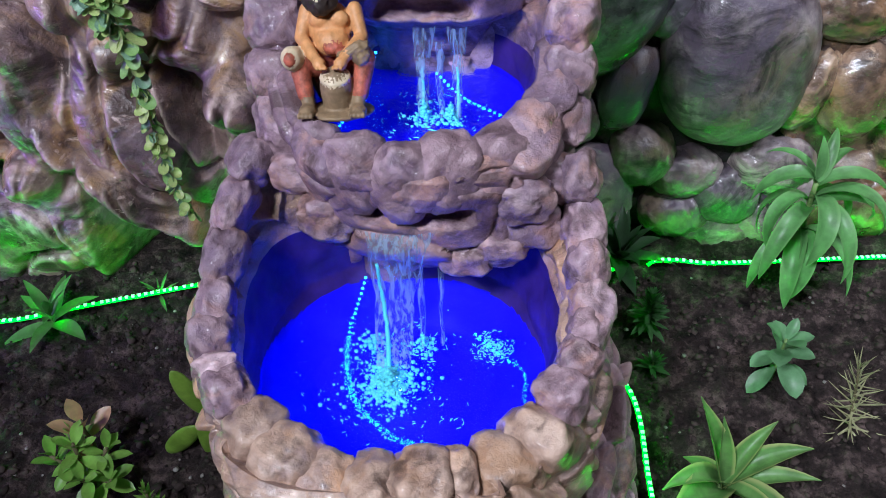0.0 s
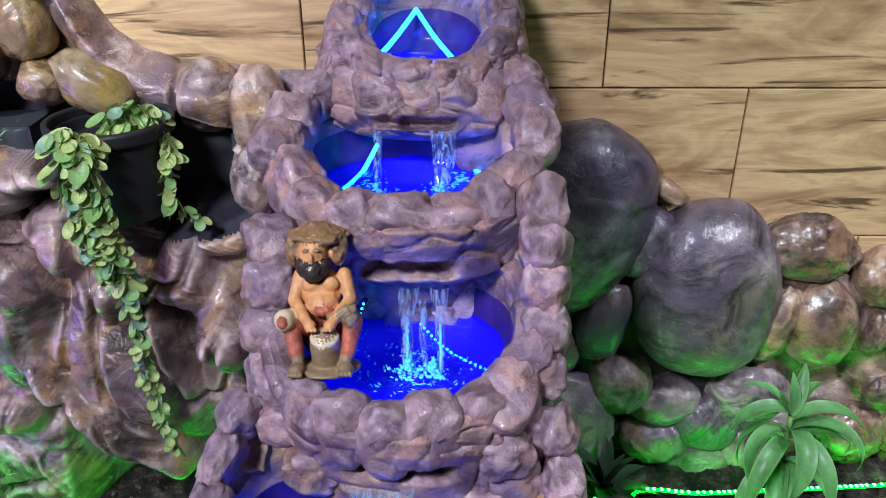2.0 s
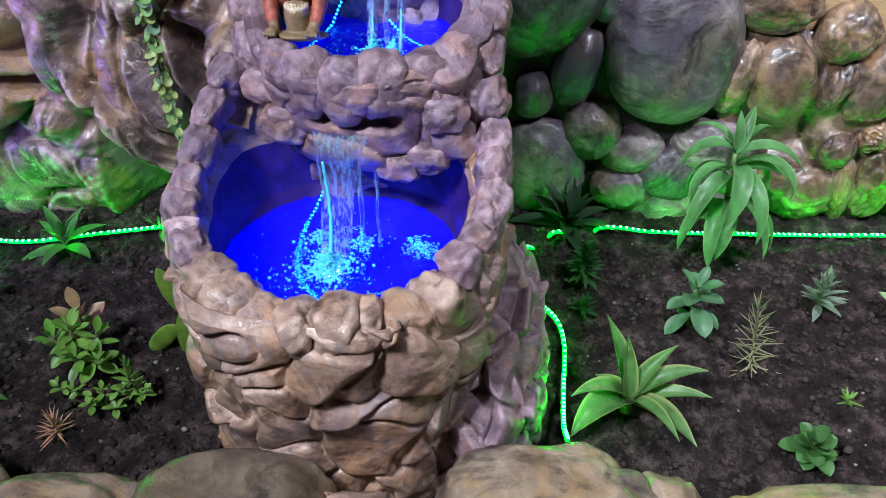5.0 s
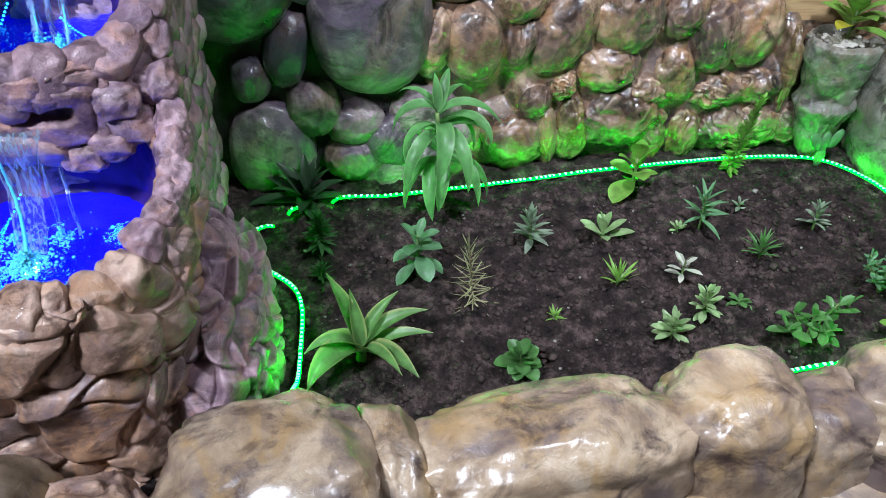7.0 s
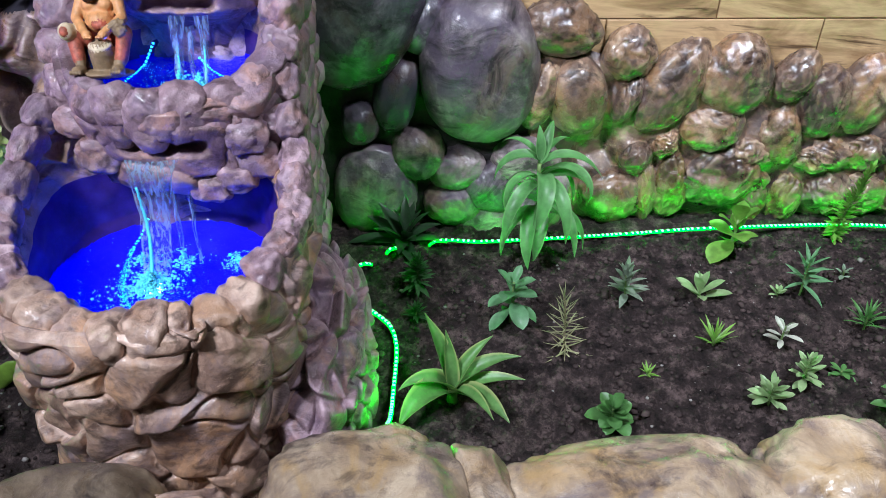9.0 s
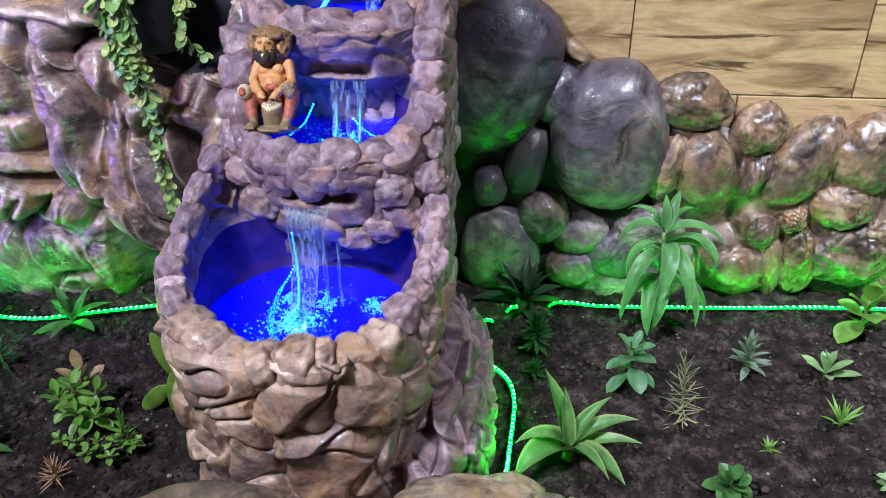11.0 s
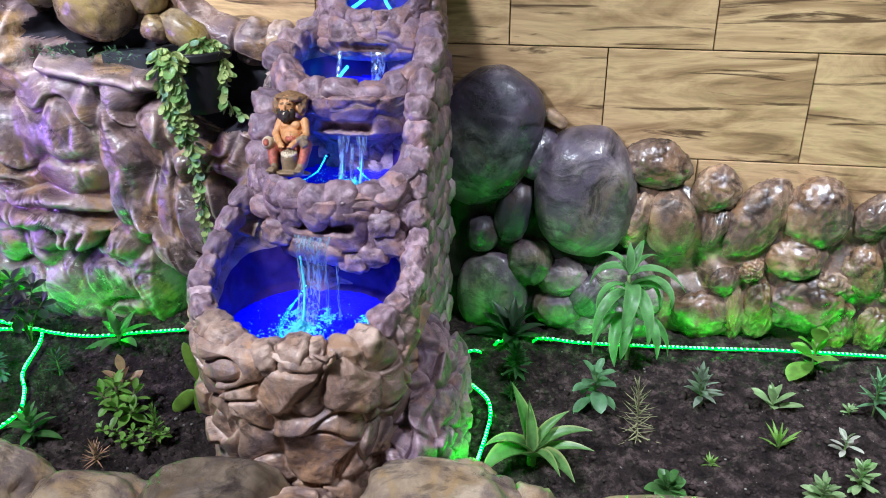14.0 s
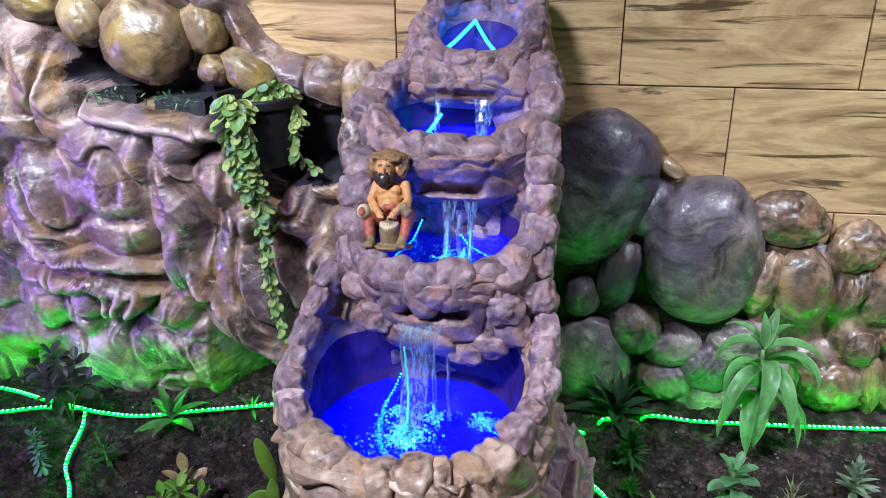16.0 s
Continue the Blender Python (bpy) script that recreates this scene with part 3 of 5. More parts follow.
def cliff_height(x, z):
    wx = x + 0.030 * fbm((x, 1.5, z), 5, 2) + 0.008 * fbm((x, 2.5, z), 17, 2)
    wz = z + 0.030 * fbm((x, 4.5, z), 5, 2) + 0.008 * fbm((x, 6.5, z), 17, 2)
    total = 0.0
    for bx, bz, rx, rz, h, lean in BUMPS_FACE + BUMPS_FOOT + BUMPS_HEAD:
        dx, dz = wx - bx, wz - bz
        if abs(dx) > 0.36 or abs(dz) > 0.36:
            continue
        c, s = math.cos(radians(lean)), math.sin(radians(lean))
        r = ((dx * c - dz * s) / rx) ** 2 + ((dx * s + dz * c) / rz) ** 2
        if r < 2.0:
            total += max(0.02, h - 0.05 - 0.11 * (z < 0.85)) ** 7 * (1 - r / 2.0) ** 3.8
    h = (0.16 if z < 0.85 else 0.05) + total ** (1 / 7)
    h += 0.014 * fbm((x, 9, z), 7, 2)
    # drawn creases
    h -= 0.028 * math.exp(-(noise.noise(Vector((wx * 6 + 1.5 * wz, 1.7, wz * 3.4 - wx * 1.5))) / 0.055) ** 2)
    # combed trowel lines and small broken flakes, stronger in patches
    patch = max(0.0, min(1.0, 0.5 + 1.6 * noise.noise(Vector((x * 5, 3.1, z * 5)))))
    way = 1.1 * noise.noise(Vector((x * 2.4, 7.7, z * 2.4)))
    line = (x * math.sin(way) + z * math.cos(way)) * 46 + 2.2 * fbm((x, 2, z), 6, 2)
    h += patch * 0.007 * (abs(noise.noise(Vector((line, x * 5, z * 5)))) - 0.25)
    h += 0.010 * (flakes((x * 1.1 + 0.3 * z, 0.4, z * 0.8), 7.5, 0.7) - 0.5)
    # planting pocket behind the ledge, and the dark recess beside it
    lip = lip_line(x)
    roof = along(ROOF, x) + 0.012 * fbm((x, 5.0, 0), 9, 2)
    if -1.075 < x < -0.68 and lip - 0.068 < z <= lip:
        edge = min(1, (x + 1.075) / 0.05) * min(1, (-0.68 - x) / 0.03)
        ridge = math.sqrt(max(0.0, 1 - ((z - lip + 0.032) / 0.036) ** 2)) * edge
        h = max(h, (0.272 + 0.012 * fbm((x, 6, 0), 9, 2)) * ridge ** 0.5)
    if -1.12 < x < -0.28 and lip < z < roof:
        into = min(1, (z - lip) / (0.016 if x < -0.66 else 0.06)) * min(1, (roof - z) / 0.03) * min(1, (x + 1.12) / 0.05) * min(1, (-0.28 - x) / 0.05)
        h = h * (1 - into) + (0.03 + 0.015 * fbm((x, 3, z), 8, 2)) * into
    # cave under the slanting flap
    roof = 0.135 + 0.95 * max(0.0, -0.60 - x) * (x < -0.6)
    if -0.76 < x < -0.44 and z < roof:
        into = min(1.0, (roof - z) / 0.025) * min(1.0, (x + 0.76) / 0.08) * min(1.0, (-0.44 - x) / 0.04)
        h -= 0.16 * into
    return h


def cliff_point(u, v):
    x = -1.9 + 1.8 * u
    top = along(EDGE, x)
    z = -0.1 + (top + 0.1) * v
    h = max(0.0, cliff_height(x, z))
    if v > 0.95:
        h *= max(0.0, 1 - ((v - 0.95) / 0.05) ** 2)
    return (x, 2.008 - h, z)


west_mesh = grid_mesh("rock_wall_west", 400, 380, cliff_point, [M_CLIFF, M_RECESS_SHADE])
# pocket and recess faces take the near-black so they read as deep shade
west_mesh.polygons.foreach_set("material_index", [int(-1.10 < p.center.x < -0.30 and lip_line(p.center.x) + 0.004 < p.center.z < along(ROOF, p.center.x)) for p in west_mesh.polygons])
tagged(part("rock_wall_west", west_mesh),
       "tall sculpted rock relief wall with glossy brown folds and a planting ledge", "rock wall", kind="structure")

west = bpy.data.objects["rock_wall_west"]
GOLDEN = [(-0.885, 1.90, 1.045, 0.128, 0.10, 0.118, 30), (-1.05, 1.90, 1.10, 0.068, 0.08, 0.075, -20), (-1.19, 1.90, 1.14, 0.09, 0.08, 0.06, 0), (-0.73, 1.93, 1.075, 0.060, 0.06, 0.075, -25), (-0.70, 1.92, 0.965, 0.050, 0.06, 0.045, 20),
          (-0.61, 1.93, 0.955, 0.090, 0.06, 0.055, 30), (-0.86, 1.94, 1.25, 0.14, 0.09, 0.10, 0), (-1.08, 1.92, 1.24, 0.09, 0.09, 0.09, 10), (-0.975, 1.93, 1.16, 0.07, 0.07, 0.06, 0)]
for n, (x, y, z, rx, ry, rz, tilt) in enumerate(GOLDEN):
    part("boulder", sculpted_stone((rx, ry, rz), 400 + n, M_OCHRE, 5, 0.10, 0.025, 0.015), west, m=pose(x, y, z, 0, tilt, 0))
for n, (x, y, z, rx, ry, rz, tilt) in enumerate([(-0.40, 1.965, 0.925, 0.062, 0.06, 0.080, 10), (-0.29, 1.91, 0.905, 0.058, 0.075, 0.095, -8), (-0.30, 1.86, 0.79, 0.05, 0.06, 0.07, 8)]):
    part("boulder", sculpted_stone((rx, ry, rz), 420 + n, M_CLIFF, 4, 0.14, 0.10, 0.05), west, m=pose(x, y, z, 0, tilt, 0))
# ---- low front kerb of long smooth boulders ----
kerb = thing("kerb", (0.5, 0.85, 0.0), "low front kerb of long smooth varnished boulders", "kerb", kind="structure")
KERB = [(-1.25, 0.80, 0.06, 0.24, 0.13, 0.17, 4), (-0.78, 0.80, 0.03, 0.21, 0.14, 0.17, -3), (-0.44, 0.76, 0.025, 0.17, 0.12, 0.14, 2), (-0.15, 0.79, 0.055, 0.165, 0.13, 0.15, 5),
        (0.06, 0.76, 0.04, 0.10, 0.11, 0.16, 0), (0.345, 0.79, 0.078, 0.19, 0.16, 0.175, 2), (0.56, 0.82, 0.05, 0.065, 0.13, 0.15, 12), (0.83, 0.80, 0.058, 0.27, 0.13, 0.155, 2),
        (1.20, 0.83, 0.05, 0.15, 0.13, 0.17, -6), (1.38, 0.82, 0.0, 0.13, 0.12, 0.16, 10), (1.56, 0.80, 0.03, 0.15, 0.14, 0.19, -4), (1.84, 0.80, 0.03, 0.2, 0.14, 0.18, 4), (2.14, 0.84, 0.03, 0.18, 0.16, 0.18, 20)]
for n, (x, y, z, rx, ry, rz, turn) in enumerate(KERB):
    material = M_BODY if n == 4 else M_CURBDARK if n == 3 else M_CURB
    part("boulder", sculpted_stone((rx * 1.06, ry, rz), 100 + n, material, 5, 0.13, 0.05, 0.10 if n == 4 else 0.035, 0.20), kerb, m=pose(x, y, z, 0, 0, turn))
for n, (x, y, z, rx, ry, rz) in enumerate([(0.62, 0.70, -0.03, 0.10, 0.08, 0.09), (1.08, 0.70, -0.06, 0.14, 0.09, 0.11), (0.35, 0.68, -0.1, 0.2, 0.1, 0.12), (0.05, 0.68, -0.06, 0.16, 0.1, 0.14), (1.42, 0.68, -0.12, 0.2, 0.1, 0.14), (0.82, 0.69, -0.16, 0.2, 0.1, 0.12), (-0.4, 0.66, -0.12, 0.25, 0.1, 0.13)]):
    part("boulder", sculpted_stone((rx, ry, rz), 130 + n, M_CURB, 4, 0.16, 0.06, 0.04, 0.08), kerb, m=Matrix.Translation((x, y, z)))
part("core", box_mesh("core", (-1.9, 0.66, -0.35), (2.45, 0.84, 0.0), M_CURB), kerb)

# ---- the tiered fountain ----
fountain = thing("tiered_fountain", (0.02, 1.4, 0.0), "four-tier wall fountain of mauve-brown sculpted stone with lit blue pools", "fountain")


def tier(name, cx, yc, rx, ryf, ryb, outer, inner, rim, label, level, slot=None, amp=0.016, scale=11, nu=220, nv=120, height=flakes, stone=None, paint=0.03):
    """One bowl. outer and inner: rows of (size, height), from below to the rim and from the rim to the pool's floor; level: of the water."""
    rows = outer + [(outer[-1][0] * 0.5 + inner[0][0] * 0.5, max(outer[-1][1], inner[0][1]) + 0.012)] + inner
    n_out = len(outer) / (len(rows) - 1)

    def point(u, v):
        th = 2 * math.pi * u
        s, z = lerp_table(rows, v)
        c, w = math.cos(th), math.sin(th)
        c, w = math.copysign(abs(c) ** 0.85, c), math.copysign(abs(w) ** 0.85, w)
        ry = ryf if w > 0 else ryb
        x, y = cx + rx * s * c, yc - ry * s * w
        lift = rim(y) * min(1.0, max(0.0, (v - 0.25) / 0.2)) * (1.0 if v < n_out + 0.1 else max(0.0, 1 - (v - n_out - 0.1) / 0.25))
        p = Vector((x, y, z + lift))
        way = Vector((c, -w, 0.25))
        outside = v < n_out + 0.12
        k = amp * (height(p, scale) - 0.45) + amp * 0.2 * fbm(p, scale * 1.6, 3) if outside else amp * 0.35 * fbm(p, scale, 3)
        if slot and outside and w > 0:
            sx0, sx1, sz0, sz1, deep = slot
            sz1 += 0.006 * fbm((x, 0.3, 0), 40, 2)
            sz0 += 0.006 * fbm((x, 7.3, 0), 40, 2)
            a = max(0.0, min(1.0, (x - sx0) / 0.012, (sx1 - x) / 0.012)) * max(0.0, min(1.0, (p.z - sz0) / 0.008, (sz1 - p.z) / 0.008))
            k = k * (1 - a) - deep * a
        return p + way * k
    me = grid_mesh(name, nu, nv, point, [stone or M_FOUNTAIN, M_INNER, M_BASIN], True, True)
    inside = int((n_out + 0.135) * (nv - 1)) * nu
    # rows from here down take the indigo that holds the pools' blue glow
    painted = inside + int(paint * (nv - 1)) * nu
    me.polygons.foreach_set("material_index", [0 if p.index < inside or p.index >= nu * (nv - 1) else 2 if p.center.z < level else int(p.index >= painted) for p in me.polygons])
    return part(name, me, fountain, label)


# bottom basin
tier("bottom_basin", -0.018, 1.17, 0.268, 0.285, 0.26,
     [(0.90, -0.06), (0.92, 0.06), (0.945, 0.16), (0.975, 0.26), (1.0, 0.36), (1.02, 0.42), (0.99, 0.455)],
     [(0.87, 0.45), (0.82, 0.41), (0.77, 0.35), (0.5, 0.31), (0.02, 0.31)],
     lambda y: min(max(0.0, y - 0.98) * 0.42, 0.13), "large bottom basin of rough chiselled stone", 0.385, None, 0.024, 10.5, 560, 380, blocks, M_BODY, 0.03)
# second basin
tier("second_basin", 0.015, 1.42, 0.212, 0.215, 0.2,
     [(0.15, 0.485), (0.55, 0.488), (0.76, 0.505), (0.87, 0.545), (0.92, 0.59), (0.95, 0.635), (1.0, 0.665), (1.0, 0.69)],
     [(0.76, 0.695), (0.74, 0.66), (0.70, 0.62), (0.4, 0.60), (0.02, 0.60)],
     lambda y: min(max(0.0, y - 1.27) * 0.7, 0.09), "second basin with a slot spout", 0.672, (-0.075, 0.088, 0.605, 0.634, 0.05), 0.018, 12)
# third basin
tier("third_basin", 0.012, 1.62, 0.222, 0.20, 0.2,
     [(0.42, 0.62), (0.46, 0.69), (0.58, 0.745), (0.84, 0.785), (0.90, 0.83), (0.98, 0.86), (1.0, 0.885)],
     [(0.74, 0.89), (0.72, 0.86), (0.68, 0.82), (0.4, 0.80), (0.02, 0.80)],
     lambda y: min(max(0.0, y - 1.50) * 0.6, 0.085), "third basin with a slot spout", 0.872, (-0.065, 0.088, 0.79, 0.825, 0.05), 0.015, 12)
# top basin
tier("top_basin", 0.035, 1.80, 0.165, 0.145, 0.17,
     [(0.1, 0.925), (0.5, 0.92), (0.85, 0.93), (1.05, 0.945), (1.14, 0.965), (1.15, 0.99), (1.08, 1.02), (1.0, 1.045)],
     [(0.62, 1.055), (0.58, 1.03), (0.5, 1.01), (0.3, 1.0), (0.02, 1.0)],
     lambda y: max(0.0, y - 1.70) * 0.5, "top basin against the wall", 1.035, (-0.055, 0.095, 0.962, 0.985, 0.03), 0.016, 13)


def tower_point(u, v):
    z = -0.05 + 1.08 * v
    a = 2 * math.pi * u
    c, w = math.cos(a), math.sin(a)
    c, w = math.copysign(abs(c) ** 0.45, c), math.copysign(abs(w) ** 0.45, w)
    front = 1.36 + 0.18 * max(0.0, min(1.0, (z - 0.55) / 0.04))
    front += 0.33 * max(0.0, min(1.0, (z - 0.77) / 0.03))
    x, y = 0.0 + (0.222 - 0.05 * max(0.0, min(1.0, (z - 0.9) / 0.1))) * c, (front + 2.0) / 2 - (2.0 - front) / 2 * w
    p = Vector((x, y, z))
    return p + Vector((c, -w, 0)) * (0.030 * (flakes(p, 13) - 0.5))


part("tower", grid_mesh("tower", 260, 200, tower_point, M_FOUNTAIN, True, True), fountain, "rough stone core against the wall")


def foot_point(u, v):
    a, b = 2 * math.pi * u, math.pi * (v - 0.5)
    d = Vector((math.cos(a) * math.cos(b), math.sin(a) * math.cos(b), math.sin(b)))
    p = Vector((0.24 + 0.118 * d.x, 1.24 + 0.27 * d.y, 0.06 + 0.30 * d.z))
    return p + d * (0.030 * (blocks(p, 13) - 0.45) + 0.012 * fbm(p, 9, 2))


part("foot", grid_mesh("foot", 300, 180, foot_point, M_FOUNTAIN, True), fountain, "flaring chiselled stone foot")


def rim_stones(arc, size, seed, material=M_FOUNTAIN, tilt=1.0, crack=0.10):
    """A row of stones along a line; size: length, depth and height as shares of their spacing."""
    for i, (a, b) in enumerate(zip(arc, arc[1:])):
        a, b = Vector(a), Vector(b)
        mid, way = (a + b) / 2, b - a
        n = way.length
        turn = Matrix.Translation(mid + Vector((0, 0, random.uniform(-0.006, 0.006)))) @ way.to_track_quat("X", "Z").to_matrix().to_4x4() @ pose(0, 0, 0, tilt * random.uniform(-16, 16), tilt * random.uniform(-16, 16), tilt * random.uniform(-14, 14))
        k = random.uniform(0.92, 1.12)
        part("stone", stone_mesh("stone", (n * 0.66, size[0] * k, size[1] * random.uniform(0.85, 1.2)), seed + i, material, 4, 0.22, 0.28, crack), fountain, m=turn)


def arc_points(cx, yc, rx, ry, z, a0, a1, n, rim=None):
    out = []
    for i in range(n + 1):
        a = radians(a0 + (a1 - a0) * (i + random.uniform(-0.18, 0.18) * (0 < i < n)) / n)
        y = yc - ry * math.sin(a)
        out.append((cx + rx * math.cos(a), y, z + (rim(y) if rim else 0)))
    return out


random.seed(5)
# bottom basin: front rim and the two rising sides
rim_stones(arc_points(-0.016, 1.17, 0.248, 0.246, 0.440, 142, 38, 8, lambda y: max(0, y - 0.98) * 0.42), (0.044, 0.042), 200, M_BODY, 0.5, 0.07)
rim_stones(arc_points(-0.016, 1.17, 0.252, 0.25, 0.455, 172, 142, 3, lambda y: max(0, y - 0.98) * 0.42), (0.030, 0.036), 207)
rim_stones(arc_points(-0.016, 1.17, 0.252, 0.25, 0.455, 38, 8, 3, lambda y: max(0, y - 0.98) * 0.42), (0.030, 0.036), 212)
rim_stones([(0.236, 1.12, 0.51), (0.238, 1.17, 0.54), (0.236, 1.22, 0.57), (0.232, 1.27, 0.61), (0.225, 1.31, 0.655)], (0.028, 0.034), 220)
rim_stones([(-0.262, 1.12, 0.51), (-0.262, 1.18, 0.54), (-0.252, 1.24, 0.58), (-0.24, 1.30, 0.62), (-0.21, 1.34, 0.66)], (0.026, 0.030), 230)
# second basin: front rim and side columns
rim_stones(arc_points(0.012, 1.42, 0.182, 0.186, 0.672, 150, 24, 6, lambda y: max(0, y - 1.33) * 0.6), (0.038, 0.052), 240, tilt=0.45, crack=0.06)
rim_stones([(0.208, 1.34, 0.66), (0.213, 1.37, 0.72), (0.213, 1.39, 0.78), (0.213, 1.41, 0.84), (0.213, 1.44, 0.895), (0.21, 1.50, 0.93)], (0.036, 0.038), 250)
rim_stones([(-0.175, 1.33, 0.67), (-0.185, 1.37, 0.72), (-0.185, 1.40, 0.775), (-0.185, 1.43, 0.83), (-0.19, 1.46, 0.88)], (0.036, 0.036), 260)
# third basin
rim_stones(arc_points(0.008, 1.62, 0.192, 0.167, 0.884, 165, 15, 7, lambda y: max(0, y - 1.50) * 0.6), (0.038, 0.042), 270, tilt=0.5, crack=0.06)
rim_stones([(0.21, 1.56, 0.95), (0.212, 1.62, 0.985), (0.205, 1.68, 1.015), (0.19, 1.74, 1.03)], (0.036, 0.036), 280)
rim_stones([(-0.195, 1.56, 0.94), (-0.19, 1.63, 0.965), (-0.165, 1.70, 0.985), (-0.13, 1.74, 1.01)], (0.038, 0.04), 285)
# top basin and its back
rim_stones(arc_points(0.035, 1.80, 0.138, 0.128, 1.046, 190, -10, 8, lambda y: max(0, y - 1.70) * 0.5), (0.026, 0.026), 290)
rim_stones(arc_points(0.035, 1.81, 0.158, 0.145, 1.005, 170, 10, 7), (0.028, 0.032), 300)
rim_stones([(0.165, 1.80, 1.09), (0.17, 1.85, 1.13), (0.145, 1.90, 1.17), (0.09, 1.92, 1.20), (0.02, 1.92, 1.20), (-0.04, 1.91, 1.175), (-0.085, 1.87, 1.13), (-0.095, 1.81, 1.09)], (0.038, 0.036), 310)
part("stone", stone_mesh("stone", (0.062, 0.035, 0.055), 360, M_FOUNTAIN, 4, 0.15, 0.1, 0.03), fountain, "smooth lit stone at the back of a pool", pose(0.135, 1.715, 0.915, 0, -20, 0))
# knobbly stones up the exposed flank
for row in range(11):
    z = 0.10 + 0.082 * row
    y0 = 1.40 if z < 0.6 else 1.46 if z < 0.80 else 1.64
    n = int((1.93 - y0) / 0.085)
    for k in range(n):
        r = random.uniform(0.036, 0.050)
        y = y0 + 0.085 * (k + 0.5 * (row % 2)) + random.uniform(-0.015, 0.015)
        part("stone", stone_mesh("stone", (r * 0.75, r * 1.1, r * 1.05), 700 + row * 9 + k, M_FOUNTAIN, 3, 0.20, 0.3, 0.14), fountain, m=pose(0.208 - 0.045 * max(0.0, (z - 0.88) / 0.1), y, z + random.uniform(-0.012, 0.012), random.uniform(-25, 25), 0, 0))
# hanging stones under the second basin
for n, (x, y, z, r) in enumerate([(0.15, 1.255, 0.63, 0.042), (0.165, 1.27, 0.575, 0.045), (0.12, 1.265, 0.545, 0.042), (0.19, 1.30, 0.63, 0.04), (0.075, 1.26, 0.525, 0.038), (0.20, 1.33, 0.57, 0.04), (-0.12, 1.27, 0.59, 0.04), (-0.09, 1.30, 0.545, 0.035), (-0.16, 1.30, 0.64, 0.035)]):
    part("stone", stone_mesh("stone", (r, r * 0.8, r * 0.85), 330 + n, M_FOUNTAIN, 4, 0.20, 0.36, 0.16), fountain, m=Matrix.Translation((x, y, z)))


def pool(cx, yc, rx, ry, z, name):
    def point(u, v):
        a = 2 * math.pi * u
        x, y = cx + rx * v * math.cos(a), yc - ry * v * math.sin(a)
        return (x, y, z + 0.0015 * fbm((x, y, z), 45, 3))
    ob = part(name, grid_mesh(name, 64, 24, point, M_WATER, True), fountain, "rippled blue-lit water")
    ob.visible_shadow = False
    return ob


pool(-0.016, 1.17, 0.22, 0.225, 0.385, "water")
pool(0.015, 1.42, 0.166, 0.16, 0.672, "water")
pool(0.012, 1.62, 0.170, 0.15, 0.872, "water")
pool(0.035, 1.80, 0.10, 0.09, 1.035, "water")


def pool_strip(ctrl, beads=False):
    """A lit strip in a pool; beads: seen as a row of separate points under the water."""
    pts = spline(ctrl, 0.009 if beads else 0.006)
    if not beads:
        part("led_strip", tube_mesh("led_strip", pts, 0.0045, M_BLUE_LED), fountain, "glowing blue LED strip in a pool")
        return
    vs, fs = ico(1)
    verts, faces = [], []
    for p in pts:
        n = len(verts)
        verts += [p + v * 0.0026 for v in vs]
        faces += [[k + n for k in f] for f in fs]
    ob = part("led_strip", mesh_of("led_strip", verts, faces, M_BLUE_LED), fountain, "row of glowing blue diodes under the water")
    ob["kind"] = "stuff"


pool_strip([(-0.086, 1.34, 0.40), (-0.105, 1.25, 0.36), (-0.10, 1.17, 0.345), (-0.075, 1.11, 0.345), (-0.022, 1.06, 0.345), (0.048, 1.04, 0.345)], True)
pool_strip([(0.09, 1.24, 0.37), (0.13, 1.20, 0.36), (0.162, 1.17, 0.355), (0.158, 1.11, 0.35)], True)
pool_strip([(-0.065, 1.53, 0.70), (-0.08, 1.475, 0.668), (-0.107, 1.379, 0.655)], True)
pool_strip([(0.03, 1.50, 0.68), (0.079, 1.44, 0.662), (0.139, 1.394, 0.655)], True)
pool_strip([(-0.05, 1.74, 0.90), (-0.075, 1.68, 0.868), (-0.10, 1.61, 0.862)])
pool_strip([(0.08, 1.74, 0.90), (0.13, 1.68, 0.868), (0.168, 1.61, 0.862)])
pool_strip([(0.017, 1.885, 1.105), (-0.02, 1.80, 1.07), (-0.055, 1.727, 1.045)])
pool_strip([(0.017, 1.885, 1.105), (0.055, 1.80, 1.07), (0.095, 1.712, 1.045)])

# ---- falling water and foam ----
def fall(rows, name="waterfall", nu=14, nv=40, wob=0.004):
    """A thin ragged sheet of water; rows of (x left, x right, y, z) from the spout down."""
    def point(u, v):
        x0, x1, y, z = lerp_table(rows, v)
        x = x0 + (x1 - x0) * u
        y += wob * noise.noise(Vector((x * 120, z * 16, 1.3))) - 0.008 * (1 - (2 * u - 1) ** 2)
        return (x + wob * noise.noise(Vector((x * 60, z * 30, 5.0))), y, z)
    ob = part(name, grid_mesh(name, nu, nv, point, M_FALL), fountain, "thin sheet of falling water")
    ob.visible_shadow = False


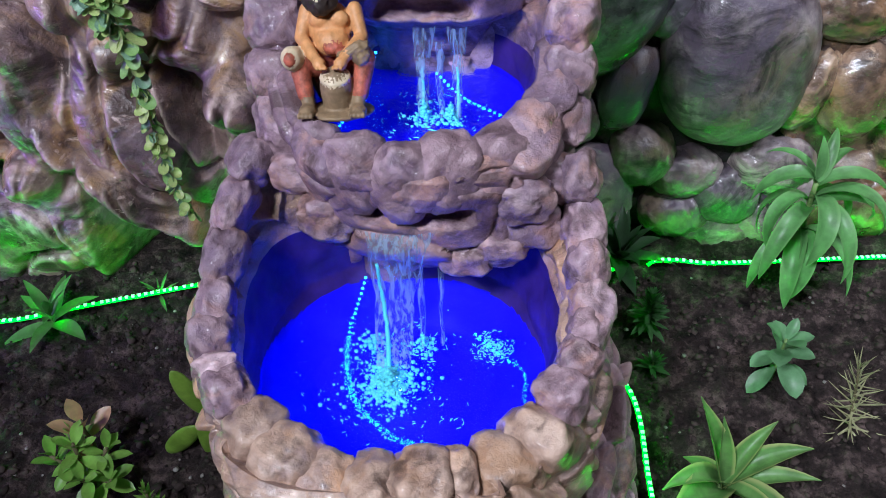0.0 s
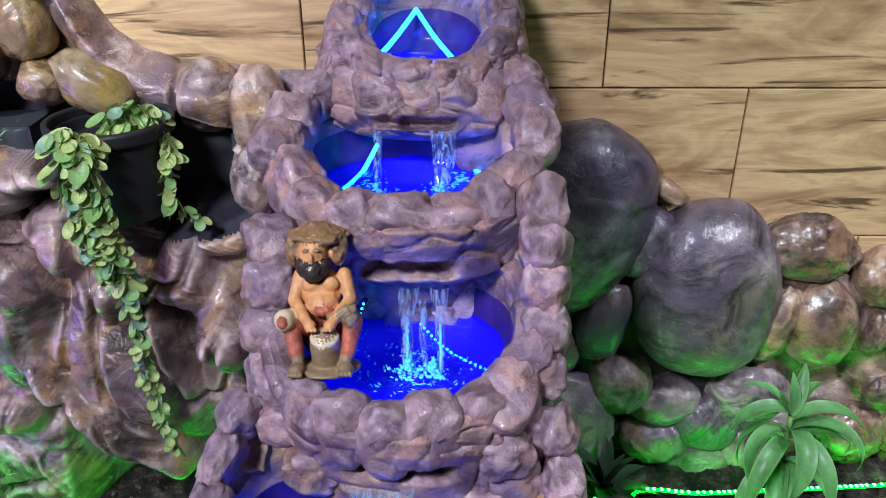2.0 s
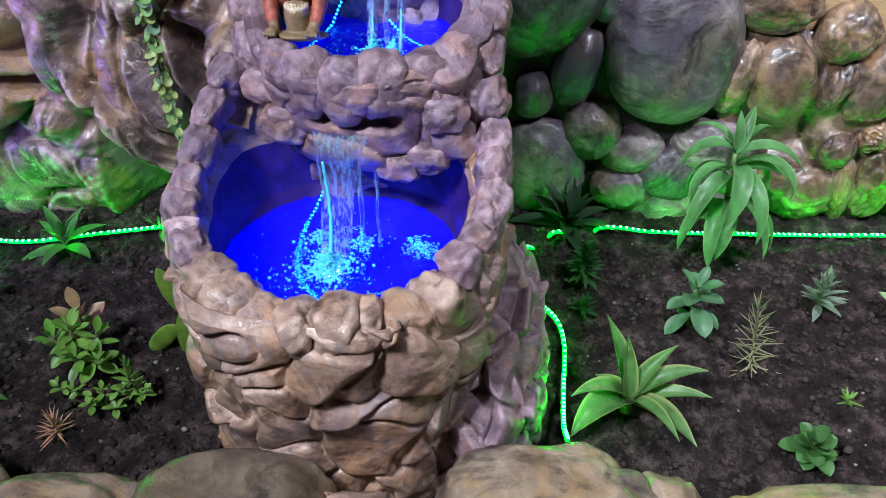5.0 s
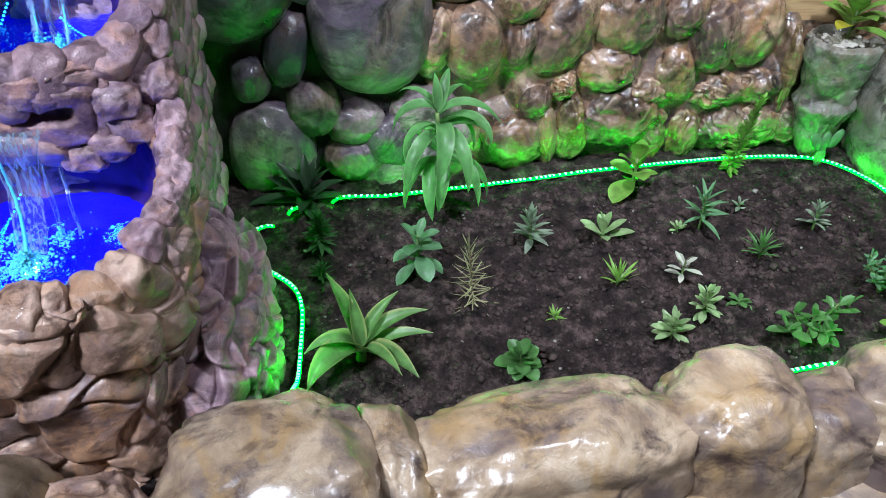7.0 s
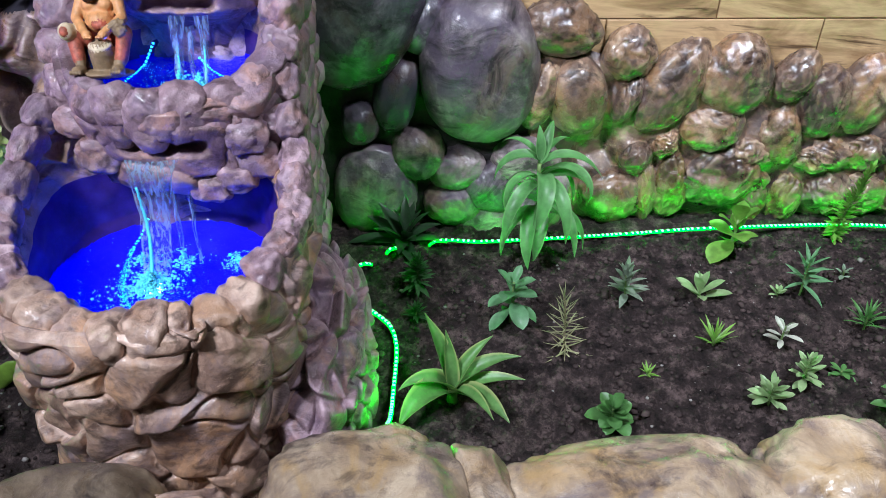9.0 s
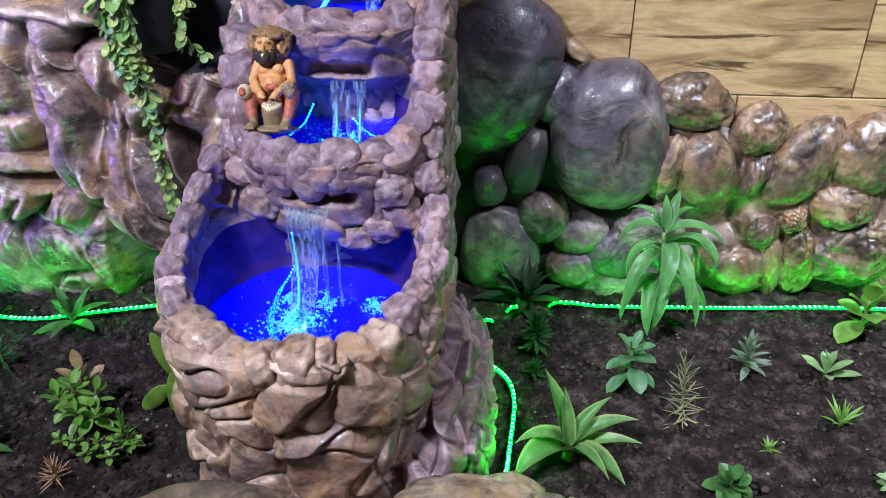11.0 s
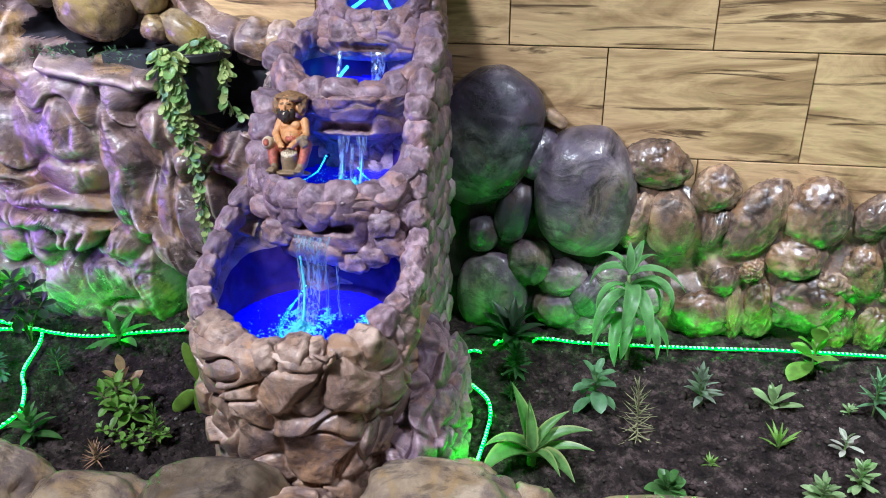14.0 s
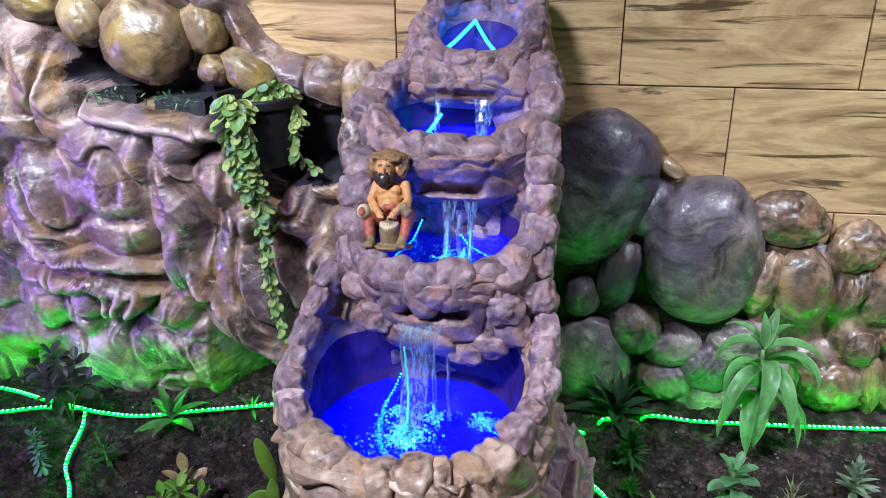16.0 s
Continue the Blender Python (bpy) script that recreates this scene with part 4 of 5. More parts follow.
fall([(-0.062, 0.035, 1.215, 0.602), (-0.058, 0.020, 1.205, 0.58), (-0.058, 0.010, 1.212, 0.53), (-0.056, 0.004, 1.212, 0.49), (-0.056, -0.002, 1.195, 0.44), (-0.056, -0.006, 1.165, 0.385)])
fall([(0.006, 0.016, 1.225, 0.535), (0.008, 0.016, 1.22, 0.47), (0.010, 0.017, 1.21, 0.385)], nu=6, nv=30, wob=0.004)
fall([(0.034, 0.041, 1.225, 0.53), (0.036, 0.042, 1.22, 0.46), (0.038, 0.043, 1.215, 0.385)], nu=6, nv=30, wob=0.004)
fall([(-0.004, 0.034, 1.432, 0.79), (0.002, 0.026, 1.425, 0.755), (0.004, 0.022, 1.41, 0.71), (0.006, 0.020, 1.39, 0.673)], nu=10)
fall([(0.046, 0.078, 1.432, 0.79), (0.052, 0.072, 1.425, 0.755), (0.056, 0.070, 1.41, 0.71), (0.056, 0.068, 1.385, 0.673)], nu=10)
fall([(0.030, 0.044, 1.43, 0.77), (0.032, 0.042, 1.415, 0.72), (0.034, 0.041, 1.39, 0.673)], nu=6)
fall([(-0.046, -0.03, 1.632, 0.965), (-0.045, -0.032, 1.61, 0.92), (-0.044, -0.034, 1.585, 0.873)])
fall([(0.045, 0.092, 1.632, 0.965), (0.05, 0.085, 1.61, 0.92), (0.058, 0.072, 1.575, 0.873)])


def stream(ctrl, radius):
    """A solid, twisting jet inside a fall."""
    pts = [p + Vector((0.0022 * noise.noise(p * 70), 0.0022 * noise.noise(p * 90), 0)) for p in spline(ctrl, 0.006)]
    part("jet", tube_mesh("jet", pts, radius, M_FOAM, 7, 1.5), fountain, "jet of water, the cyan light put in its colour")


stream([(-0.048, 1.207, 0.55), (-0.044, 1.208, 0.49), (-0.038, 1.185, 0.44), (-0.036, 1.150, 0.386)], 0.0026)
stream([(0.012, 1.418, 0.735), (0.013, 1.405, 0.705), (0.013, 1.39, 0.673)], 0.002)
stream([(0.062, 1.418, 0.735), (0.063, 1.402, 0.705), (0.062, 1.385, 0.673)], 0.002)


def blobs(name, spots, material, parent=None, label="", level=1, rough=0.0):
    """Many small round bits in one mesh; spots of (x, y, z, radius)."""
    vs, fs = ico(level)
    verts, faces = [], []
    for x, y, z, r in spots:
        n = len(verts)
        verts += [(x + v.x * r * random.uniform(1 - rough, 1 + rough), y + v.y * r * random.uniform(1 - rough, 1 + rough), z + v.z * r * 0.7 * random.uniform(1 - rough, 1 + rough)) for v in vs]
        faces += [[i + n for i in f] for f in fs]
    return part(name, mesh_of(name, verts, faces, material), parent, label)


random.seed(11)
spots = []
for cx, cy, cz, spread, n in ((-0.035, 1.135, 0.386, 0.024, 1300), (0.012, 1.205, 0.386, 0.012, 110), (-0.06, 1.20, 0.386, 0.022, 150), (0.015, 1.385, 0.673, 0.012, 220), (0.052, 1.38, 0.673, 0.010, 160), (-0.04, 1.585, 0.873, 0.008, 60), (0.065, 1.575, 0.873, 0.010, 80)):
    for k in range(n):
        a = random.uniform(0, 2 * math.pi)
        d = abs(random.gauss(0, spread)) * (1 + 0.8 * noise.noise(Vector((cx * 50 + 2 * math.cos(a), cy * 50 + 2 * math.sin(a), 0.7))))
        spots.append((cx + d * math.cos(a), cy + 1.25 * d * math.sin(a), cz + random.uniform(0, 0.03) * max(0, 1 - d / spread), random.choice((0.0008, 0.0011, 0.0016, 0.0026, 0.0038))))
foam = blobs("foam", spots, M_FOAM, fountain, "foam where the water lands, its LED cyan put in the colour")
foam["kind"] = "stuff"


def ripple_glints(name, sets):
    """Glints of LED light modelled as broken cyan slips on the water; sets of (x, y, z, inner, outer radius, first and
    last angle, number).
    """
    verts, faces = [], []
    for cx, cy, cz, r0, r1, a0, a1, n in sets:
        for k in range(n):
            r, a = random.uniform(r0, r1), radians(random.uniform(a0, a1))
            if noise.noise(Vector((cx + r * math.cos(a), cy + r * math.sin(a), cz)) * 38) < -0.05:
                continue
            run, w = random.uniform(0.002, 0.008) / r, random.uniform(0.0004, 0.0014)
            o = len(verts)
            for j in range(6):
                t = j / 5
                rr, b = r + 0.0015 * math.sin(3 * t + k), a + run * (t - 0.5)
                ww = w * (1 - (2 * t - 1) ** 2) + 0.0001
                for q, lift in ((rr - ww, 0.0), (rr, 0.0012), (rr + ww, 0.0)):
                    verts.append((cx + q * math.cos(b), cy + q * math.sin(b), cz + 0.001 + lift))
            for j in range(5):
                for i in range(2):
                    faces.append((o + 3 * j + i, o + 3 * j + i + 1, o + 3 * j + i + 4, o + 3 * j + i + 3))
    ob = part(name, mesh_of(name, verts, faces, M_FOAM), fountain, "small cyan slips modelled as glints on the pool")
    ob["kind"] = "stuff"


ripple_glints("glitter", [(-0.035, 1.135, 0.385, 0.025, 0.075, 0, 360, 110), (-0.035, 1.135, 0.385, 0.06, 0.13, 180, 350, 70), (0.01, 1.22, 0.385, 0.008, 0.05, 0, 360, 120), (0.115, 1.205, 0.385, 0.004, 0.034, 0, 360, 190),
                     (0.02, 1.385, 0.672, 0.012, 0.09, 0, 360, 150), (0.095, 1.63, 0.872, 0.005, 0.05, 0, 360, 170), (-0.04, 1.585, 0.872, 0.01, 0.05, 0, 360, 70), (0.065, 1.575, 0.872, 0.01, 0.06, 0, 360, 90)])
spots = []
for k in range(70):
    a, r = random.uniform(0, 2 * math.pi), random.uniform(0.02, 0.19)
    spots.append((r * math.cos(a) - 0.016, 1.17 - r * math.sin(a), 0.386, random.uniform(0.0006, 0.0016)))
bubbles = blobs("bubbles", spots, M_FOAM, fountain, "small bubbles on the water")
bubbles["kind"] = "stuff"


# ---- green light strips on the soil ----
def light_strip(ctrl, label):
    pts = spline([(x, y, z + 0.008) for x, y, z in ctrl], 0.0064)
    mid = pts[len(pts) // 2]
    strip = thing("light_strip", (mid.x, mid.y, 0.0), label, "light strip", "green light strips in the bed")
    me = tube_mesh("tube", pts, 0.0042, [M_GREEN_TUBE, M_STRIPBACK], 8)
    me.polygons.foreach_set("material_index", [int(p.normal.z < 0.15) for p in me.polygons])
    tube = part("tube", me, strip, "clear tube glowing green on a pale backing")
    verts, faces, run = [], [], 0.0
    for a, b in zip(pts, pts[1:]):
        run += (b - a).length
        if run < 0.0125:
            continue
        run = 0.0
        t = (b - a).normalized()
        s = t.cross(Vector((0, 0, 1))).normalized()
        n = len(verts)
        for dz in (0.002, 0.0060):
            for u, w in ((-1, -1), (1, -1), (1, 1), (-1, 1)):
                verts.append(b + t * 0.0037 * u + s * 0.0035 * w + Vector((0, 0, dz)))
        faces += [(n + 4, n + 5, n + 6, n + 7), (n, n + 1, n + 5, n + 4), (n + 1, n + 2, n + 6, n + 5), (n + 2, n + 3, n + 7, n + 6), (n + 3, n, n + 4, n + 7)]
    part("led_band", mesh_of("led_band", verts, faces, M_GREEN_LED, False), tube, "row of bright green diodes")


light_strip([(0.22, 1.64, 0.004), (0.25, 1.651, 0.008), (0.30, 1.686, 0.008), (0.332, 1.709, 0.004), (0.352, 1.722, -0.008)], "glowing green LED rope light coming from under the fountain")
light_strip([(0.392, 1.774, -0.008), (0.403, 1.779, 0.002), (0.420, 1.786, 0.002), (0.432, 1.791, -0.008)], "short glowing green piece of rope light showing through soil")
light_strip([(0.515, 1.811, -0.008), (0.53, 1.813, 0.003), (0.58, 1.81, 0.008), (0.662, 1.80, 0.008), (0.86, 1.812, 0.006), (1.10, 1.828, 0.006), (1.283, 1.842, 0.008), (1.523, 1.847, 0.01), (1.77, 1.846, 0.01), (1.982, 1.806, 0.01), (2.076, 1.678, 0.01), (2.091, 1.536, 0.01), (2.07, 1.40, 0.01), (1.98, 1.20, 0.01), (1.80, 1.0, 0.02), (1.5, 0.985, 0.03), (1.35, 0.97, 0.03)],
            "glowing green LED rope light lying along the rock wall")
light_strip([(0.30, 1.55, 0.01), (0.36, 1.49, 0.01), (0.401, 1.432, 0.01), (0.414, 1.352, 0.01), (0.405, 1.208, 0.02), (0.398, 1.10, 0.05), (0.392, 1.0, 0.13)], "glowing green LED rope light beside the fountain foot")
light_strip([(-0.25, 1.80, 0.02), (-0.40, 1.755, 0.015), (-0.546, 1.714, 0.012), (-0.769, 1.649, 0.012), (-0.918, 1.603, 0.012), (-1.04, 1.60, 0.015), (-1.113, 1.612, 0.015), (-1.245, 1.642, 0.012), (-1.40, 1.68, 0.012), (-1.6, 1.70, 0.012)], "glowing green LED rope light under the relief wall")
light_strip([(-1.09, 1.60, 0.02), (-1.055, 1.523, 0.015), (-1.012, 1.376, 0.012), (-0.95, 1.29, 0.012), (-0.90, 1.20, 0.012), (-0.897, 1.15, 0.012), (-0.923, 1.068, 0.012), (-0.99, 1.005, 0.012), (-1.15, 0.96, 0.012)], "glowing green LED rope light crossing the soil")
light_strip([(-1.10, 1.605, 0.022), (-1.229, 1.605, 0.012), (-1.33, 1.57, 0.012), (-1.5, 1.52, 0.012)], "glowing green LED rope light end on the soil")

# ---- clods and pebbles ----
random.seed(21)
spots = []
for k in range(9000):
    x, y = random.uniform(-1.6, 2.15), random.uniform(0.92, 1.86)
    if -0.24 < x < 0.33 and y > 0.9:
        continue
    r = random.choice((0.002, 0.003, 0.003, 0.004, 0.005, 0.007)) * random.uniform(0.7, 1.6)
    spots.append((x, y, soil_z(x, y) + r * 0.3, r))
M_CLOD = plain("brown_soil_clod", (0.046, 0.032, 0.030), 0.9, 0, 0.8, 9, 0.0, 0.2)
tagged(blobs("soil_clods", spots, M_CLOD, rough=0.45), "small dark clods lying on the soil", "soil clods", kind="stuff")
M_PEBBLE = plain("grey_pebble", (0.26, 0.24, 0.22), 0.7, 0, 0.6, 3)
M_GRAVEL = plain("pale_gravel", (0.5, 0.47, 0.42), 0.7, 0, 0.2)
spots = []
for k in range(330):
    x, y = random.uniform(-1.3, 2.0), random.uniform(0.97, 1.78)
    if -0.3 < x < 0.42:
        continue
    r = random.choice((0.0012, 0.0014, 0.0018, 0.0026, 0.004))
    spots.append((x, y, soil_z(x, y) + r * 0.4, r))
spots += [(0.54, 1.526, 0.003, 0.006), (0.43, 1.60, 0.003, 0.006), (1.722, 1.683, 0.008, 0.010), (-0.34, 1.07, 0.003, 0.007), (-0.42, 1.16, 0.003, 0.006), (-0.46, 1.24, 0.004, 0.006)]
tagged(blobs("pebbles", spots, M_PEBBLE, rough=0.3), "pale pebbles scattered over the soil", "pebbles", kind="stuff")

# ---- plants ----
def leaf_material(name, colour, edge=None, rough=0.4):
    def build(nt, bsdf, out):
        v = coords(nt)
        f = noise_tex(nt, v, 22, 5, 0.6)
        dark, lite = tuple(c * 0.6 for c in colour), tuple(min(1, c * 1.35) for c in colour)
        col = ramp(nt, f, [(0.3, dark), (0.7, lite)])
        if edge:
            uv = nt.nodes.new("ShaderNodeUVMap")
            sep = nt.nodes.new("ShaderNodeSeparateXYZ")
            nt.links.new(uv.outputs["UV"], sep.inputs[0])
            mk = ramp(nt, sep.outputs["X"], [(0.0, grey(1)), (0.04, grey(1)), (0.14, grey(0)), (0.86, grey(0)), (0.96, grey(1)), (1.0, grey(1))])
            col = mix(nt, mk, col, edge)
        nt.links.new(col, bsdf.inputs["Base Color"])
        bsdf.inputs["Roughness"].default_value = rough
        bsdf.inputs["Transmission Weight"].default_value = 0.0
        tl = nt.nodes.new("ShaderNodeBsdfTranslucent")
        nt.links.new(col, tl.inputs["Color"])
        ms = nt.nodes.new("ShaderNodeMixShader")
        ms.inputs[0].default_value = 0.28
        nt.links.new(bsdf.outputs[0], ms.inputs[1])
        nt.links.new(tl.outputs[0], ms.inputs[2])
        nt.links.new(ms.outputs[0], out.inputs["Surface"])
        bump(nt, bsdf, noise_tex(nt, v, 140, 3, 0.6), 0.15, 0.002)
    return mat(name, build)


L_GREEN = leaf_material("green_leaf", (0.10, 0.24, 0.07))
L_DRAC = leaf_material("dracaena_leaf", (0.12, 0.30, 0.10), (0.17, 0.36, 0.13))
L_BRIGHT = leaf_material("bright_leaf", (0.20, 0.38, 0.07))
L_DARK = leaf_material("dark_leaf", (0.035, 0.075, 0.035))
L_FERN = leaf_material("fern_leaf", (0.055, 0.14, 0.05))
L_BLACK = leaf_material("purple_black_leaf", (0.045, 0.042, 0.042))
L_SILVER = leaf_material("silver_leaf", (0.26, 0.32, 0.24), None, 0.6)
L_TEAL = leaf_material("teal_leaf", (0.13, 0.28, 0.135))
L_PALE = leaf_material("pale_leaf", (0.30, 0.42, 0.20))
L_STRAW = leaf_material("straw_leaf", (0.34, 0.33, 0.18), None, 0.6)
L_WHITE = leaf_material("white_leaf", (0.5, 0.5, 0.42), None, 0.6)
L_VARIEG = leaf_material("cream_edged_leaf", (0.13, 0.28, 0.08), (0.36, 0.42, 0.16))
L_PEACH = leaf_material("peach_leaf", (0.55, 0.30, 0.19))
L_BLUE = leaf_material("blue_grey_leaf", (0.16, 0.22, 0.26), None, 0.6)
L_YELLOW = leaf_material("yellow_leaf", (0.55, 0.48, 0.05))
L_CACTUS = leaf_material("cactus_pad", (0.20, 0.34, 0.05))
M_STEM = plain("brown_stem", (0.12, 0.10, 0.05), 0.7)
M_GSTEM = plain("green_stem", (0.14, 0.22, 0.07), 0.6)
M_GREYPOT = plain("grey_plastic", (0.022, 0.025, 0.03), 0.5, 0, 0.15)
M_BLACKPOT = plain("black_plastic", (0.008, 0.008, 0.010), 0.55, 0, 0.1)

SHAPES = {"lance": lambda t: math.sin(math.pi * min(1, t ** 0.75 * 0.96 + 0.04)) ** 0.8,
          "agave": lambda t: (0.6 + 1.6 * t * (1 - t)) * (1 - t ** 3) ** 0.9,
          "oval": lambda t: math.sin(math.pi * (0.06 + 0.94 * t) ** 1.35 * 0.985) ** 0.75,
          "needle": lambda t: (1 - t) ** 0.4}


def leaf_arrays(length, width, elev, droop, shape, segs=9, fold=0.14, early=False):
    """A leaf from the origin outwards along x, rising by elev and bending down by droop degrees; early: most of the bend near the base."""
    prof = SHAPES[shape]
    verts, faces, uvs = [], [], []
    p, a = Vector((0, 0, 0)), radians(elev)
    step = length / segs
    cross = (-1, -0.5, 0, 0.5, 1)
    for i in range(segs + 1):
        t = i / segs
        w = max(0.0004, width * 0.5 * prof(min(1, max(0.0, t)))) if i < segs else width * 0.02
        up = Vector((-math.sin(a), 0, math.cos(a)))
        for c in cross:
            verts.append(p + Vector((0, c * w, 0)) + up * (abs(c) ** 1.5 * w * fold * 2))
            uvs.append(((c + 1) / 2, t))
        p = p + Vector((math.cos(a), 0, math.sin(a))) * step
        a -= radians(droop) / segs * (1.8 - 1.6 * t if early else 0.5 + t)
    for i in range(segs):
        for k in range(4):
            faces.append((i * 5 + k, i * 5 + k + 1, i * 5 + k + 6, i * 5 + k + 5))
    return verts, faces, uvs


def leaf_mesh(material, *args, **kw):
    verts, faces, uvs = leaf_arrays(*args, **kw)
    me = mesh_of("leaf", verts, faces, material)
    lay = me.uv_layers.new(name="leaf_uv")
    for loop in me.loops:
        lay.data[loop.index].uv = uvs[loop.vertex_index]
    return me


def rosette(name, at, label, category, n, length, width, elev, droop, stem=0.05, shape="lance", material=None, stem_mat=None, spread=0.4, lean=(0, 0), seed=1, single=True, stem_r=0.003, low=0.3, group=""):
    """A plant of n leaves set in a spiral up a stem. elev: elevation of the lowest and the highest leaf."""
    rnd = random.Random(seed)
    x, y = at
    z = soil_z(x, y) - 0.006
    root = thing(name, (x, y, z), label, category, group or "plants in the bed")
    top = Vector((x + lean[0], y + lean[1], z + stem))
    base = Vector((x, y, z))
    part("stem", tube_mesh("stem", [base.lerp(top, k / 5) + Vector((rnd.uniform(-1, 1), rnd.uniform(-1, 1), 0)) * stem_r * 0.5 * (0 < k < 5) for k in range(6)], stem_r, stem_mat or M_GSTEM, 7, 0.7), root)
    bunch_v, bunch_f = [], []
    for i in range(n):
        t = (i + 0.5) / n
        p = base.lerp(top, low + (1 - low) * t)
        k = rnd.uniform(0.75, 1.15) * (1 - 0.35 * t)
        e = elev[0] + (elev[1] - elev[0]) * t + rnd.uniform(-9, 9)
        args = (length * k, width * k * rnd.uniform(0.85, 1.1), e, droop * rnd.uniform(0.6, 1.3) * (1 - 0.55 * t), shape)
        m = Matrix.Translation(p) @ pose(0, 0, 0, rnd.uniform(-10, 10), 0, i * 137.5 + rnd.uniform(-20, 20) + seed * 40)
        if single:
            part("leaf", leaf_mesh(material, *args), root, m=m)
        else:
            v, f, _ = leaf_arrays(*args, segs=5)
            o = len(bunch_v)
            bunch_v += [m @ q for q in v]
            bunch_f += [tuple(j + o for j in g) for g in f]
    if not single:
        part("foliage", mesh_of("foliage", bunch_v, bunch_f, material), root)
    return root


dracaena = thing("dracaena", (0.82, 1.76, 0.0), "tall green dracaena with long arching leaves beside the rock wall", "dracaena", "plants in the bed")
part("stem", tube_mesh("stem", spline([(0.815, 1.755, -0.02), (0.812, 1.745, 0.10), (0.80, 1.73, 0.20), (0.79, 1.72, 0.31)], 0.02), 0.007, M_GSTEM, 8, 0.8), dracaena)
CROWN = [
        (100, 0.30, 0.09, 0.032, 84, 20, False), (70, 0.29, 0.11, 0.036, 74, 60, False), (178, 0.29, 0.19, 0.042, 62, 135, True), (357, 0.28, 0.22, 0.044, 56, 105, True), (148, 0.29, 0.12, 0.034, 62, 115, False), (28, 0.28, 0.13, 0.036, 62, 95, False)]
HANGING = [
        (200, 0.24, 0.21, 0.046, 48, 140, True), (226, 0.22, 0.22, 0.046, 40, 128, True), (322, 0.24, 0.20, 0.056, 62, 180, False), (346, 0.23, 0.20, 0.050, 52, 175, False), (270, 0.25, 0.20, 0.056, 52, 142, True), (293, 0.23, 0.21, 0.050, 42, 130, True),
        (160, 0.23, 0.19, 0.042, 46, 138, True), (18, 0.24, 0.18, 0.042, 46, 136, True),
        (242, 0.15, 0.19, 0.050, 30, 114, True), (208, 0.14, 0.20, 0.046, 26, 108, True), (312, 0.16, 0.22, 0.058, 30, 96, True), (336, 0.14, 0.19, 0.048, 26, 110, True), (265, 0.16, 0.18, 0.046, 22, 110, True)]
for n, (az, z, length, width, elev, droop, early) in enumerate(CROWN + HANGING):
    k = (z - 0.20) / 0.11
    part("leaf", leaf_mesh(L_DRAC, length * (1.0 + 0.12 * math.sin(n * 1.9)), width * 0.86, elev * (0.95 + 0.15 * math.sin(n * 3.1)), droop, "lance", segs=16, fold=0.22, early=early), dracaena, m=Matrix.Translation((0.80 - 0.01 * k, 1.73 - 0.01 * k, z + 0.02)) @ pose(0, 0, 0, 12 * math.sin(n * 2.3), 0, az))
agave = thing("agave", (0.535, 1.205, 0.0), "agave with pale-edged pointed green leaves by the kerb", "agave", "plants in the bed")
part("stem", tube_mesh("stem", [(0.535, 1.205, -0.02), (0.535, 1.205, 0.0), (0.535, 1.205, 0.03)], 0.014, M_GSTEM, 9, 0.7), agave)
for n, (az, length, width, elev, droop) in enumerate([
        (138, 0.205, 0.052, 70, 10), (108, 0.15, 0.036, 74, 8), (34, 0.155, 0.038, 60, 48), (10, 0.175, 0.048, 44, 58), (-7, 0.17, 0.042, 34, 44),
        (-52, 0.185, 0.056, 34, 58), (-63, 0.175, 0.034, 42, 66), (198, 0.145, 0.046, 50, 92), (222, 0.18, 0.072, 40, 98), (152, 0.085, 0.046, 34, 24)]):
    part("leaf", leaf_mesh(L_VARIEG, length, width, elev, droop, "agave", segs=12, fold=0.4), agave, m=Matrix.Translation((0.535, 1.205, 0.014 + 0.004 * (n % 4))) @ pose(0, 0, 0, 0, 0, az))
rosette("succulent", (0.70, 1.46), "pale green succulent with broad drooping leaves", "succulent", 14, 0.088, 0.046, (-25, 60), 70, 0.13, "oval", L_TEAL, None, seed=2, stem_r=0.004)
rosette("spiky_shrub", (0.815, 1.33), "straw-coloured shrub with needle leaves", "shrub", 64, 0.062, 0.005, (-20, 65), -20, 0.15, "needle", L_STRAW, M_STEM, lean=(-0.005, 0.06), seed=4, single=False, low=0.1)
rosette("sage", (1.017, 1.545), "silver-green sage with upright leaves", "sage", 28, 0.066, 0.020, (10, 82), 25, 0.12, "lance", L_SILVER, None, lean=(-0.02, -0.02), seed=6)
rosette("star_seedling", (0.995, 1.262), "small star-shaped green seedling", "seedling", 16, 0.036, 0.007, (15, 60), 20, 0.02, "lance", L_BRIGHT, None, seed=7, single=False)
rosette("ground_cover", (0.866, 1.10), "low clump of round dark green leaves", "ground cover", 26, 0.055, 0.042, (0, 65), 40, 0.06, "oval", L_GREEN, None, seed=8)
rosette("leafy_seedling", (1.212, 1.545), "seedling with one tall rounded leaf", "seedling", 10, 0.085, 0.034, (20, 84), 22, 0.035, "oval", L_PALE, None, seed=9)
rosette("grass_tuft", (1.187, 1.36), "bright green tuft of narrow leaves", "grass tuft", 18, 0.075, 0.009, (40, 80), 30, 0.03, "lance", L_BRIGHT, None, seed=10, single=False)
rosette("pale_rosette", (1.416, 1.532), "tiny pale yellow-green rosette", "rosette plant", 12, 0.034, 0.012, (10, 70), 20, 0.025, "oval", L_PALE, None, seed=11)
